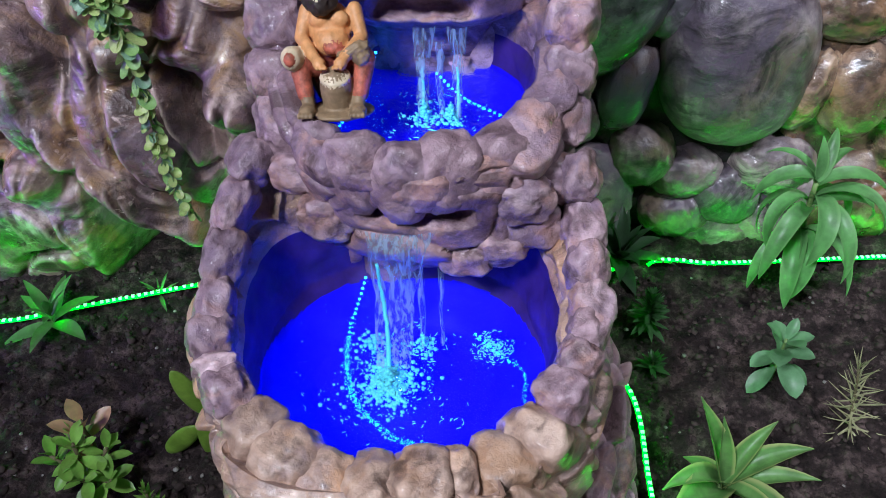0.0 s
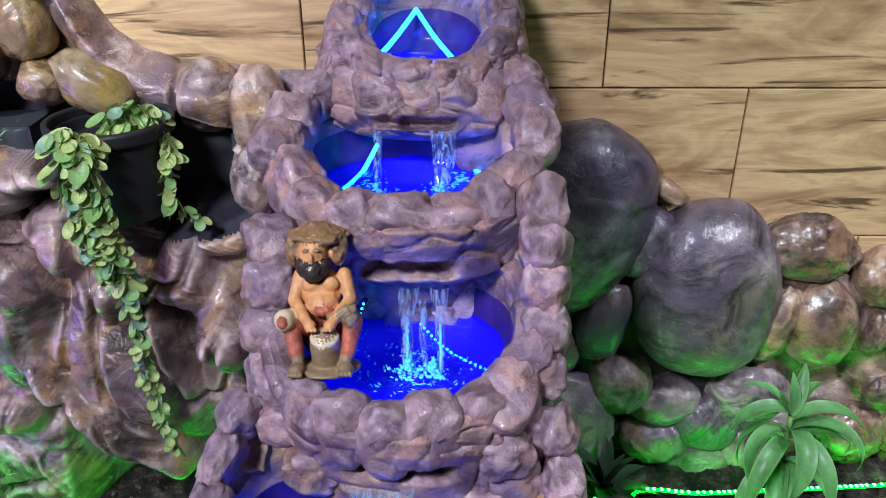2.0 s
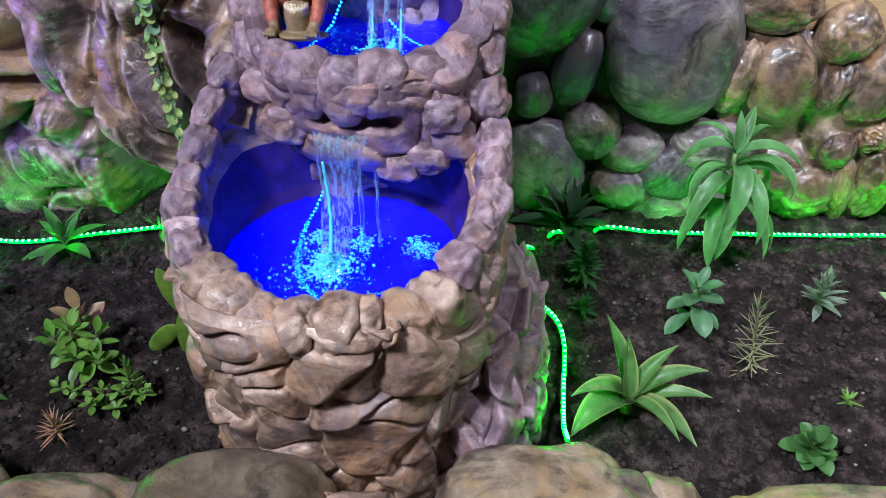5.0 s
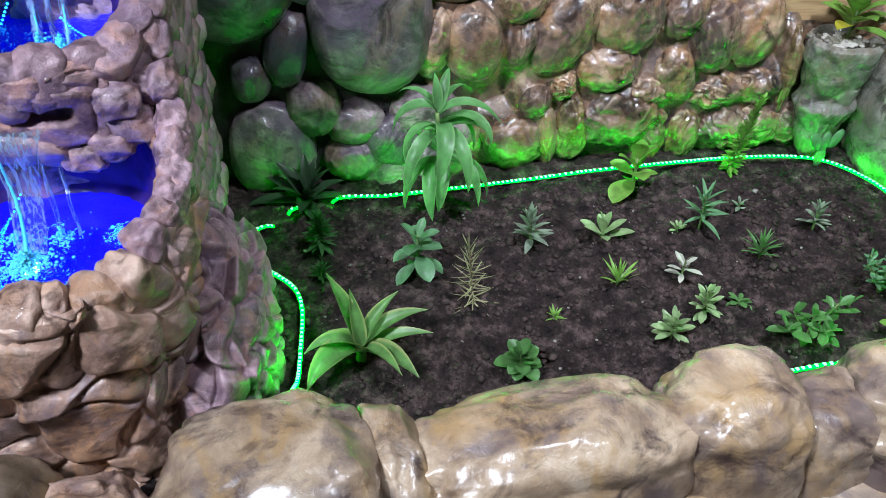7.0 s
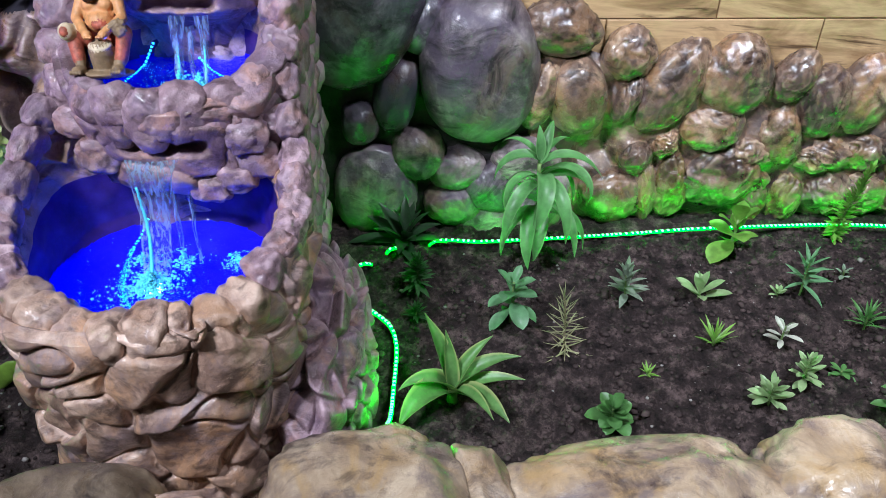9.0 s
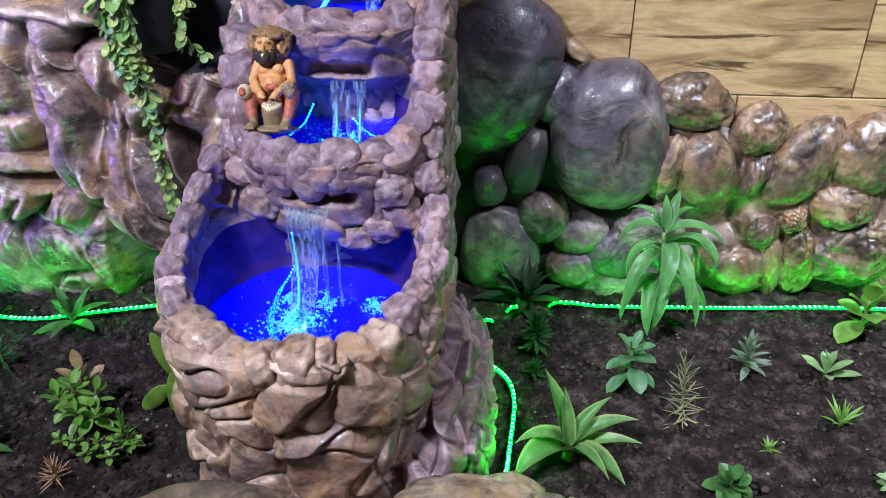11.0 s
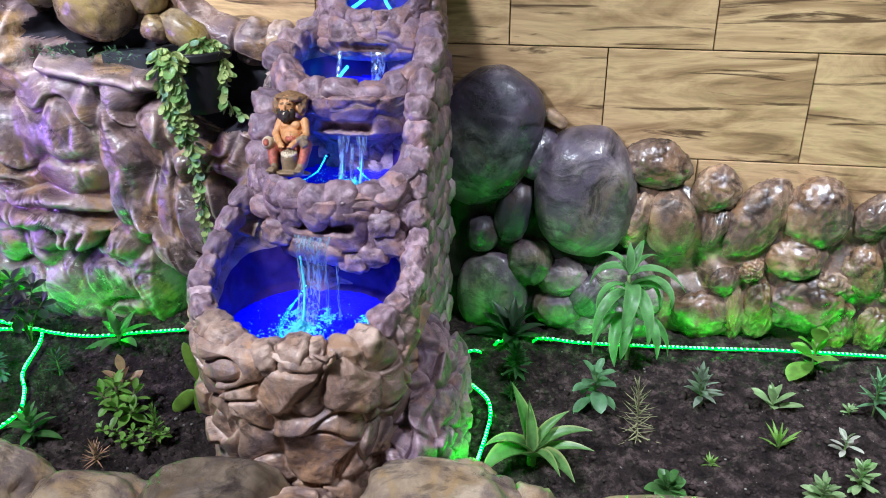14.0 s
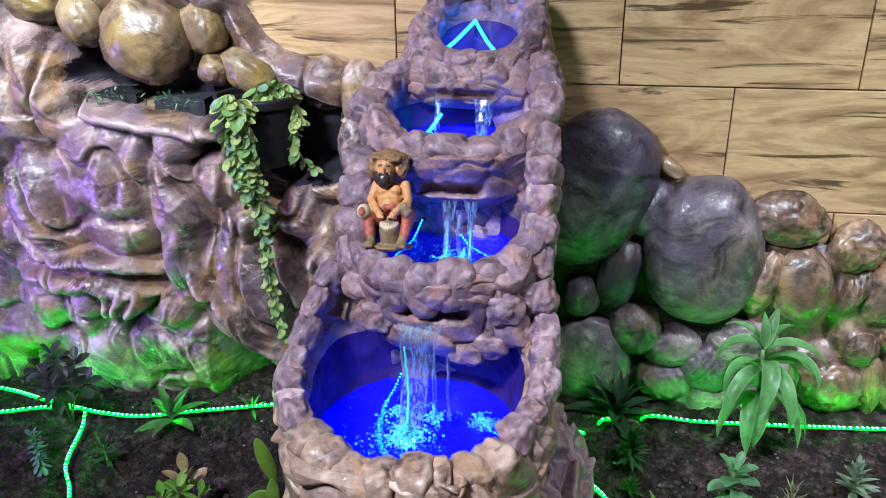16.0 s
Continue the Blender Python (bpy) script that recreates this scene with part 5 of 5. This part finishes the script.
rosette("white_leaved_plant", (1.35, 1.35), "small plant with felted white leaves", "dusty miller", 10, 0.06, 0.022, (0, 60), 30, 0.07, "oval", L_WHITE, None, seed=12)
rosette("bushy_succulent", (1.24, 1.155), "light green bushy succulent rosette", "succulent", 26, 0.055, 0.019, (0, 70), 20, 0.06, "oval", L_PALE, None, seed=13)
rosette("bushy_succulent", (1.345, 1.215), "light green bushy succulent rosette on a stem", "succulent", 26, 0.05, 0.018, (0, 70), 20, 0.085, "oval", L_PALE, None, seed=14)
rosette("small_creeper", (1.45, 1.24), "small flat creeper on the soil", "creeper", 12, 0.04, 0.018, (0, 30), 30, 0.02, "oval", L_GREEN, None, seed=15)
rosette("teal_herb", (1.482, 1.538), "blue-green herb with narrow spreading leaves", "herb", 22, 0.075, 0.016, (-5, 70), 30, 0.12, "lance", L_TEAL, None, seed=16)
rosette("silver_seedling", (1.637, 1.613), "tiny silver seedling on the soil", "seedling", 10, 0.034, 0.012, (5, 60), 20, 0.03, "oval", L_SILVER, None, seed=17)
rosette("silver_herb", (1.794, 1.493), "grey-green herb with small leaves", "herb", 20, 0.05, 0.016, (0, 70), 20, 0.08, "oval", L_SILVER, None, seed=18)
rosette("fern_tuft", (1.586, 1.397), "small green ferny tuft", "fern", 30, 0.075, 0.009, (20, 80), 35, 0.05, "lance", L_GREEN, None, seed=19, single=False)
rosette("broad_leaved_plant", (1.374, 1.755), "plant with large round bright green leaves over the light strip", "broad-leaved plant", 10, 0.105, 0.07, (-15, 85), 40, 0.12, "oval", L_BRIGHT, None, seed=20, stem_r=0.005)
rosette("feathery_plant", (1.70, 1.81), "tall feathery yellow-green plant", "fern", 190, 0.042, 0.012, (0, 70), 10, 0.24, "oval", L_BRIGHT, None, lean=(0.05, 0.0), seed=21, single=False, low=0.05)
rosette("round_leaved_sprig", (1.76, 1.085), "sprig of round green leaves", "sprig", 8, 0.04, 0.032, (0, 70), 20, 0.07, "oval", L_BRIGHT, None, seed=24)
rosette("dark_lily", (0.43, 1.845), "dark green plant with upright pointed leaves in the shade", "lily", 18, 0.17, 0.05, (15, 80), 60, 0.04, "lance", L_DARK, None, lean=(0.02, -0.03), seed=25)
rosette("small_fern", (0.472, 1.60), "dark green small fern", "fern", 90, 0.05, 0.014, (0, 75), 25, 0.11, "lance", L_FERN, None, seed=26, single=False)
rosette("fern_seedling", (0.465, 1.49), "tiny dark green fern seedling", "fern", 30, 0.04, 0.012, (10, 70), 25, 0.04, "lance", L_FERN, None, seed=27, single=False)
# beds on the other side
rosette("blue_creeper", (-1.075, 1.36), "straggling blue-grey creeper on the soil", "creeper", 60, 0.035, 0.012, (-50, 50), 30, 0.12, "oval", L_BLUE, None, lean=(-0.02, 0.02), seed=31, single=False, low=0.05)
rosette("small_agave", (-0.823, 1.60), "green agave-like plant on the light strip", "agave", 12, 0.13, 0.036, (10, 75), 50, 0.05, "lance", L_GREEN, None, seed=32)
rosette("peach_leaf_plant", (-0.60, 1.25), "plant with peach-coloured new leaves", "succulent", 5, 0.085, 0.04, (10, 84), 15, 0.15, "oval", L_PEACH, M_STEM, seed=34, stem_r=0.005, low=0.5)
rosette("strip_seedling", (-0.619, 1.70), "small green seedling at the light strip", "seedling", 10, 0.07, 0.010, (10, 80), 30, 0.02, "lance", L_GREEN, None, seed=35, single=False)
rosette("broad_seedling", (-0.80, 1.10), "young plant with broad green leaves", "broad-leaved plant", 14, 0.085, 0.032, (0, 75), 40, 0.09, "lance", L_GREEN, None, seed=36)
rosette("thin_herb", (-0.909, 1.40), "thin dark green herb", "herb", 24, 0.055, 0.01, (0, 75), 20, 0.08, "lance", L_DARK, None, seed=37, single=False)
rosette("dry_shrub", (-0.575, 1.03), "reddish dry thin shrub", "shrub", 40, 0.05, 0.005, (0, 75), 10, 0.06, "needle", L_PEACH, M_STEM, seed=39, single=False)
rosette("upright_herb", (-0.455, 1.125), "upright thin yellow-green herb", "herb", 36, 0.04, 0.010, (10, 80), 10, 0.13, "lance", L_BRIGHT, M_STEM, seed=40, single=False)


def bushy(name, at, label, category, tips, n, length, width, material, stem_mat=None, seed=1, elev=(-15, 70), shape="oval", stem_r=0.003):
    """A branching plant; tips: branch ends (dx, dy, z), each with a whorl of n leaves."""
    rnd = random.Random(seed)
    x, y = at
    z0 = soil_z(x, y) - 0.006
    root = thing(name, (x, y, z0), label, category, "plants in the bed")
    base = Vector((x, y, z0))
    for dx, dy, dz in tips:
        tip = base + Vector((dx, dy, dz))
        bend = base.lerp(tip, 0.5) - Vector((dx, dy, 0)) * 0.22
        pts = spline([base, bend, tip], 0.02)
        branch = part("branch", tube_mesh("branch", pts, stem_r, stem_mat or M_STEM, 6, 0.7), root)
        turn = rnd.uniform(0, 360)
        for i in range(n):
            t = (i + 0.5) / n
            k = rnd.uniform(0.75, 1.15) * (1 - 0.3 * t)
            p = tip + (bend - tip).normalized() * (1 - t) * min(0.05, dz * 0.4)
            me = leaf_mesh(material, length * k, width * k, elev[0] + (elev[1] - elev[0]) * t + rnd.uniform(-12, 12), 25 * rnd.uniform(0.3, 1.4), shape, segs=6)
            part("leaf", me, branch, m=Matrix.Translation(p) @ pose(0, 0, 0, rnd.uniform(-18, 18), 0, turn + i * 137.5))
    return root


bushy("dark_rosette", (-1.128, 1.585), "purple-black broad-leaved shrub beside the light strip", "shrub", [(-0.02, 0.0, 0.24), (0.045, 0.01, 0.22), (-0.075, 0.0, 0.20), (0.0, -0.05, 0.18), (0.08, -0.01, 0.17), (-0.04, -0.03, 0.14)], 9, 0.062, 0.036, L_BLACK, M_STEM, 30, (-35, 65))
bushy("jade_plant", (-0.60, 1.205), "bushy jade plant with glossy yellow-green leaves", "jade plant", [(0.0, 0.0, 0.15), (0.05, 0.01, 0.125), (-0.05, 0.0, 0.115), (0.015, -0.04, 0.10), (-0.025, 0.035, 0.13), (0.06, -0.03, 0.085)], 9, 0.056, 0.026, L_BRIGHT, M_STEM, 33, (-25, 75), "oval", 0.005)
bushy("stonecrop", (-0.511, 1.11), "low spreading stonecrop with grey-green leaves", "stonecrop", [(0.0, 0.0, 0.06), (0.05, 0.0, 0.07), (-0.06, 0.0, 0.055), (-0.02, -0.03, 0.045), (0.09, 0.01, 0.05), (-0.10, 0.01, 0.045), (0.04, -0.03, 0.04)], 8, 0.028, 0.015, L_BRIGHT, M_STEM, 38, (-15, 65))
bushy("leafy_clump", (1.53, 1.085), "clump of fresh green leaves behind the kerb", "leafy clump", [(0.0, 0.0, 0.10), (0.06, 0.01, 0.12), (-0.06, 0.0, 0.07), (0.03, -0.03, 0.08), (0.10, 0.02, 0.10), (-0.03, 0.03, 0.09)], 8, 0.052, 0.024, L_GREEN, M_GSTEM, 23, (-20, 75))
bushy("fluffy_shrub", (1.816, 1.227), "dense fluffy green shrub", "shrub", [(0.05 * math.cos(a * 0.7), 0.05 * math.sin(a * 0.7), 0.08 + 0.02 * math.sin(a * 2.3)) for a in range(9)] + [(0.0, 0.0, 0.11)], 10, 0.032, 0.013, L_TEAL, M_GSTEM, 22, (-20, 80))


def pad_mesh(w, h, seed):
    return stone_mesh("pad", (w, 0.007, h), seed, L_CACTUS, 3, 0.06, 0.0)


cactus = thing("prickly_pear", (-0.418, 1.292, 0.0), "young prickly pear with flat yellow-green pads", "cactus", "plants in the bed")
part("pad", pad_mesh(0.017, 0.066, 1), cactus, m=pose(-0.405, 1.29, 0.045, 0, 4, 15))
part("pad", pad_mesh(0.022, 0.052, 2), cactus, m=pose(-0.452, 1.285, 0.035, 0, 42, 5))
part("pad", pad_mesh(0.020, 0.068, 3), cactus, m=pose(-0.415, 1.295, 0.16, 0, -14, 10))
corner_cactus = thing("opuntia_seedling", (1.99, 1.80, 0.0), "small two-padded cactus at the corner of the strip", "cactus", "plants in the bed")
for n, (dx, dz, tilt) in enumerate(((0, 0.03, 0), (-0.03, 0.085, -30), (0.035, 0.09, 25), (0.0, 0.08, 8))):
    part("pad", stone_mesh("pad", (0.017, 0.008, 0.034), 10 + n, L_TEAL, 3, 0.06, 0.0), corner_cactus, m=pose(1.99 + dx, 1.80, dz, 0, tilt, 0))

# stone cup in the corner with its plant
cup = thing("stone_planter", (2.01, 1.90, 0.0), "stone cup planter sculpted from the rock wall", "planter")


def cup_point(u, v):
    rows = [(0.02, -0.02), (0.05, 0.02), (0.065, 0.10), (0.095, 0.17), (0.078, 0.20), (0.090, 0.25), (0.105, 0.31), (0.108, 0.365), (0.095, 0.378), (0.08, 0.36), (0.01, 0.355)]
    r, z = lerp_table(rows, v)
    a = 2 * math.pi * u
    p = Vector((2.01 + r * math.cos(a), 1.885 + r * 0.9 * math.sin(a), z))
    return p + Vector((math.cos(a), math.sin(a), 0)) * 0.012 * (flakes(p, 14) - 0.4)


part("cup", grid_mesh("cup", 80, 60, cup_point, M_GREYROCK, True), cup)
random.seed(31)
blobs("gravel", [(2.01 + random.uniform(-0.06, 0.06), 1.885 + random.uniform(-0.055, 0.055), 0.365, random.uniform(0.006, 0.011)) for k in range(90)], M_GRAVEL, cup, "pale gravel")
cup_plant = thing("potted_plant", (2.01, 1.885, 0.36), "glossy green plant with one yellow leaf in the stone cup", "potted plant")
part("stem", tube_mesh("stem", [(2.01, 1.885, 0.355), (2.012, 1.882, 0.41), (2.01, 1.88, 0.47)], 0.005, M_GSTEM), cup_plant)
for i in range(16):
    t = i / 16
    part("leaf", leaf_mesh(L_YELLOW if i == 2 else L_BRIGHT, 0.115 * (1 - 0.25 * t), 0.048, 15 + 65 * t, 40, "oval"), cup_plant, m=Matrix.Translation((2.01, 1.885, 0.40 + 0.07 * t)) @ pose(0, 0, 0, 0, 0, i * 137.5 - 60))

# hanging vine in its pot on the ledge
pot = thing("plant_pot", (-0.55, 1.80, 0.74), "black plastic pot hanging on the ledge", "plant pot")


def pot_point(u, v):
    rows = [(0.005, 0.74), (0.085, 0.74), (0.106, 0.905), (0.102, 0.905), (0.098, 0.88), (0.005, 0.875)]
    r, z = lerp_table(rows, v)
    a = 2 * math.pi * u
    return (-0.550 + r * math.cos(a), 1.82 + r * math.sin(a), z)


def pot_rim_point(u, v):
    r, z = lerp_table([(0.104, 0.897), (0.115, 0.899), (0.116, 0.923), (0.106, 0.925), (0.104, 0.897)], v)
    a = 2 * math.pi * u
    return (-0.550 + r * math.cos(a), 1.82 + r * math.sin(a), z)


part("pot", grid_mesh("pot", 48, 36, pot_point, M_BLACKPOT, True), pot)
part("rim", grid_mesh("rim", 48, 17, pot_rim_point, M_BLACKPOT, True), pot)
vine = thing("trailing_vine", (-0.52, 1.74, 0.92), "trailing vine with round yellow-green leaves hanging from the pot", "trailing plant")


def strand(ctrl, size, seed, dense=0.012, swell=0.02, material=None):
    rnd = random.Random(seed)
    pts = spline(ctrl, dense)
    stem = part("strand", tube_mesh("strand", pts, 0.0022, M_GSTEM, 5), vine)
    for i, p in enumerate(pts[1:]):
        t = i / len(pts)
        for side in range(3):
            k = 1.3 * size * rnd.uniform(0.7, 1.2) * (1.15 - 0.62 * t)
            m = Matrix.Translation(p + Vector((rnd.uniform(-1, 1), rnd.uniform(-0.6, 0.4), rnd.uniform(-0.5, 0.5))) * swell * (1 - t) * 0.6)
            part("leaf", VINE_LEAVES[min(5, int(rnd.random() * 4 + 3 * t * rnd.random()))], stem, m=m @ pose(0, 0, 0, rnd.uniform(-30, 30), rnd.uniform(15, 85), rnd.uniform(-130, -50) + 75 * (side - 1)) @ Matrix.Diagonal((k, k, k, 1)))


L_VINE = leaf_material("vine_leaf", (0.21, 0.37, 0.12))
L_VINEPALE = leaf_material("pale_vine_leaf", (0.40, 0.49, 0.18))
L_VINEGREY = leaf_material("grey_vine_leaf", (0.19, 0.32, 0.21))


def round_leaf(cup, material, long):
    """A round fleshy leaf of length 1 on a short stalk."""
    verts, faces = [(0, 0, 0)], []
    for ring, r in enumerate((0.22, 0.38, 0.44)):
        for k in range(12):
            a = 2 * math.pi * k / 12
            verts.append((0.52 + r * long * math.cos(a), r * 0.92 * math.sin(a), 0.10 + cup * r * r * 2.2 - 0.12 * r * math.cos(a)))
    verts.append((0.52, 0, 0.09))
    for ring in range(2):
        for k in range(12):
            l = (k + 1) % 12
            faces.append((1 + ring * 12 + k, 13 + ring * 12 + k, 13 + ring * 12 + l, 1 + ring * 12 + l))
    for k in range(12):
        faces.append((37, 1 + k, 1 + (k + 1) % 12))
    faces.append((0, 25 + 5, 25 + 6, 25 + 7))
    return mesh_of("leaf", verts, faces, material)


VINE_LEAVES = [round_leaf(0.15 + 0.2 * (j % 3), (L_VINE, L_VINEPALE, L_VINEGREY)[j // 2], 1.0 + 0.25 * (j % 2)) for j in range(6)]
strand([(-0.56, 1.74, 0.895), (-0.575, 1.69, 0.94), (-0.577, 1.668, 0.89), (-0.567, 1.66, 0.80), (-0.555, 1.66, 0.73), (-0.54, 1.662, 0.68)], 0.031, 1, 0.011, 0.024)
strand([(-0.55, 1.74, 0.895), (-0.545, 1.68, 0.925), (-0.533, 1.66, 0.85), (-0.527, 1.655, 0.76), (-0.525, 1.66, 0.68)], 0.029, 2, 0.012, 0.022)
strand([(-0.55, 1.73, 0.895), (-0.545, 1.67, 0.915), (-0.535, 1.655, 0.85), (-0.522, 1.66, 0.74), (-0.512, 1.678, 0.62), (-0.514, 1.68, 0.50), (-0.510, 1.675, 0.405), (-0.485, 1.65, 0.33), (-0.469, 1.64, 0.29)], 0.029, 3, 0.012, 0.013)
strand([(-0.53, 1.76, 0.895), (-0.50, 1.79, 0.94), (-0.465, 1.80, 0.935), (-0.44, 1.79, 0.90), (-0.44, 1.785, 0.84), (-0.45, 1.78, 0.79)], 0.030, 5, 0.014, 0.016)
strand([(-0.45, 1.78, 0.79), (-0.43, 1.785, 0.755), (-0.395, 1.785, 0.735)], 0.025, 6, 0.014, 0.012)
strand([(-0.54, 1.76, 0.90), (-0.51, 1.79, 0.955), (-0.47, 1.80, 0.95)], 0.028, 7, 0.014, 0.016)

for n, (x, z) in enumerate(((-0.995, 0.895), (-0.80, 0.885))):
    box = thing("nursery_pot", (x, 1.86, z), "small black nursery pot in the ledge pocket", "plant pot", "pots in the ledge")
    part("pot", box_mesh("pot", (x - 0.08 + 0.02 * n, 1.845, z - 0.07), (x + 0.085, 1.95, z + 0.012), M_GREYPOT if n else M_BLACKPOT), box)
    herb = thing("ledge_herb", (x, 1.80, z), "thin straggly green herb in the ledge pocket", "herb", "herbs in the ledge")
    bv, bf = [], []
    rnd = random.Random(50 + n)
    for i in range(46):
        v, f, _ = leaf_arrays(rnd.uniform(0.012, 0.024), 0.006, rnd.uniform(-10, 70), 20, "oval", segs=3)
        m = Matrix.Translation((x + rnd.uniform(-0.07, 0.07), 1.80 + rnd.uniform(-0.03, 0.04), z - 0.01 + rnd.uniform(0, 0.04))) @ pose(0, 0, 0, 0, 0, rnd.uniform(0, 360))
        o = len(bv)
        bv += [m @ q for q in v]
        bf += [tuple(j + o for j in g) for g in f]
    part("foliage", mesh_of("foliage", bv, bf, L_TEAL), herb)

# ---- the seated drummer figure ----
from mathutils.kdtree import KDTree


def statue():
    cols = [plain("painted_skin", (0.62, 0.29, 0.115), 0.55, 0, 0.25, 60), plain("painted_hair", (0.24, 0.13, 0.06), 0.6, 0, 0.4, 120), plain("painted_red_cloth", (0.40, 0.10, 0.06), 0.6, 0, 0.6, 70),
            plain("painted_cream", (0.62, 0.50, 0.34), 0.5, 0, 0.2, 80), plain("painted_black", (0.03, 0.018, 0.014), 0.6), plain("painted_brown_base", (0.24, 0.16, 0.09), 0.6, 0, 0.3, 60)]
    vs, fs = ico(3)
    verts, faces, slots = [], [], []

    def lump(c, r, slot, tilt=(0, 0, 0), rough=0.10):
        m = pose(*c, *tilt)
        o = len(verts)
        for v in vs:
            d = 1 + rough * fbm(Vector(v) * 2 + Vector(c) * 60, 1.5, 3)
            verts.append(m @ Vector((v.x * r[0] * d, v.y * r[1] * d, v.z * r[2] * d)))
        for f in fs:
            faces.append([i + o for i in f])
            slots.append(slot)

    def limb(a, b, r0, r1, slot, n=12):
        a, b = Vector(a), Vector(b)
        for i in range(n):
            t = i / (n - 1)
            r = r0 + (r1 - r0) * t
            lump(a.lerp(b, t), (r, r, r), slot, rough=0.04)

    lump((0.006, -0.016, 0.004), (0.056, 0.052, 0.009), 5, rough=0.05)
    lump((0.002, 0.026, 0.040), (0.042, 0.03, 0.038), 5)
    # drum with a pale skin
    limb((0.006, -0.026, 0.018), (0.006, -0.034, 0.044), 0.024, 0.025, 5, 8)
    lump((0.006, -0.040, 0.056), (0.024, 0.022, 0.007), 3, (25, 0, 0), 0.03)
    for s in (-1, 1):
        # thighs and shins in red cloth, bare feet
        limb((s * 0.018, 0.014, 0.062), (s * 0.050, -0.018, 0.074), 0.021, 0.017, 2)
        limb((s * 0.050, -0.018, 0.070), (s * 0.042, -0.030, 0.032), 0.016, 0.013, 2, 10)
        limb((s * 0.041, -0.030, 0.032), (s * 0.038, -0.038, 0.014), 0.010, 0.010, 5, 6)
        lump((s * 0.039, -0.050, 0.012), (0.013, 0.020, 0.009), 5)
        for k in range(4):
            lump((s * 0.039 + (k - 1.5) * 0.0062, -0.069, 0.010), (0.0034, 0.006, 0.0045), 5, rough=0)
        # arms hanging to the drum
        limb((s * 0.036, 0.012, 0.134), (s * 0.046, -0.002, 0.102), 0.0125, 0.0105, 0)
        limb((s * 0.046, -0.002, 0.102), (s * 0.020, -0.040, 0.078), 0.0105, 0.008, 0)
        lump((s * 0.016, -0.044, 0.074), (0.010, 0.010, 0.009), 0)
        for k in range(3):
            lump((s * 0.012 + (k - 1) * 0.006, -0.053, 0.070), (0.003, 0.006, 0.003), 0, rough=0)
        # brows, ears, hair and beard at the sides of the head
        lump((s * 0.010 - 0.012, -0.0265, 0.179), (0.006, 0.003, 0.002), 1, rough=0)
        lump((s * 0.026 - 0.010, 0.002, 0.170), (0.004, 0.006, 0.008), 0)
        lump((s * 0.035 - 0.008, 0.012, 0.176), (0.016, 0.018, 0.026), 1, rough=0.3)
        lump((s * 0.017 - 0.012, -0.012, 0.153), (0.010, 0.012, 0.015), 4, rough=0.25)
    # rolled cream trouser end, a folded cloth at the other hand
    limb((-0.054, -0.024, 0.078), (-0.058, -0.034, 0.080), 0.0165, 0.0165, 3, 4)
    lump((-0.059, -0.049, 0.081), (0.008, 0.004, 0.009), 2, rough=0)
    lump((0.034, -0.030, 0.088), (0.026, 0.013, 0.009), 5, (0, -22, 0), rough=0.35)
    lump((0.046, -0.030, 0.082), (0.014, 0.012, 0.014), 5, rough=0.3)
    lump((-0.002, 0.012, 0.112), (0.035, 0.024, 0.036), 0)
    lump((-0.016, -0.004, 0.126), (0.017, 0.010, 0.012), 0)
    lump((0.012, -0.004, 0.126), (0.017, 0.010, 0.012), 0)
    lump((0, -0.002, 0.096), (0.028, 0.024, 0.020), 0)
    lump((0.004, -0.020, 0.090), (0.015, 0.010, 0.009), 2, rough=0.3)
    limb((-0.004, 0.008, 0.140), (-0.010, 0.002, 0.157), 0.014, 0.014, 0, 3)
    lump((-0.012, -0.004, 0.171), (0.024, 0.024, 0.028), 0, rough=0.04)
    lump((-0.012, -0.029, 0.168), (0.0042, 0.005, 0.008), 0, rough=0.0)
    lump((-0.012, -0.018, 0.148), (0.019, 0.014, 0.017), 4, rough=0.25)
    lump((-0.012, -0.027, 0.159), (0.012, 0.004, 0.003), 4)
    lump((-0.012, -0.0275, 0.154), (0.006, 0.003, 0.0018), 3, rough=0)
    # broad cap of hair
    lump((-0.006, 0.010, 0.197), (0.044, 0.036, 0.012), 1, (14, 0, 0), rough=0.22)
    lump((-0.006, 0.020, 0.186), (0.048, 0.026, 0.028), 1, rough=0.3)
    # weld the lumps into one clay body, each face keeping the paint of the nearest lump
    rough_me = mesh_of("figurine", verts, faces, cols)
    shape = new("figurine", rough_me)
    weld = shape.modifiers.new("weld", "REMESH")
    weld.mode, weld.voxel_size = "VOXEL", 0.0019
    me = bpy.data.meshes.new_from_object(shape.evaluated_get(bpy.context.evaluated_depsgraph_get()))
    bpy.data.objects.remove(shape)
    tree = KDTree(len(faces))
    for f in rough_me.polygons:
        tree.insert(f.center, f.index)
    tree.balance()
    me.materials.clear()
    for c in cols:
        me.materials.append(c)
    me.polygons.foreach_set("material_index", [slots[tree.find(f.center)[1]] for f in me.polygons])
    me.polygons.foreach_set("use_smooth", [True] * len(me.polygons))
    me.name = "figurine"
    ob = part("figurine", me, m=pose(-0.103, 1.347, 0.708, -16, 0, 2) @ Matrix.Diagonal((0.86, 0.92, 0.97, 1)))
    return tagged(ob, "painted clay figurine of a bearded seated drummer on the basin rim", "figurine")


statue()
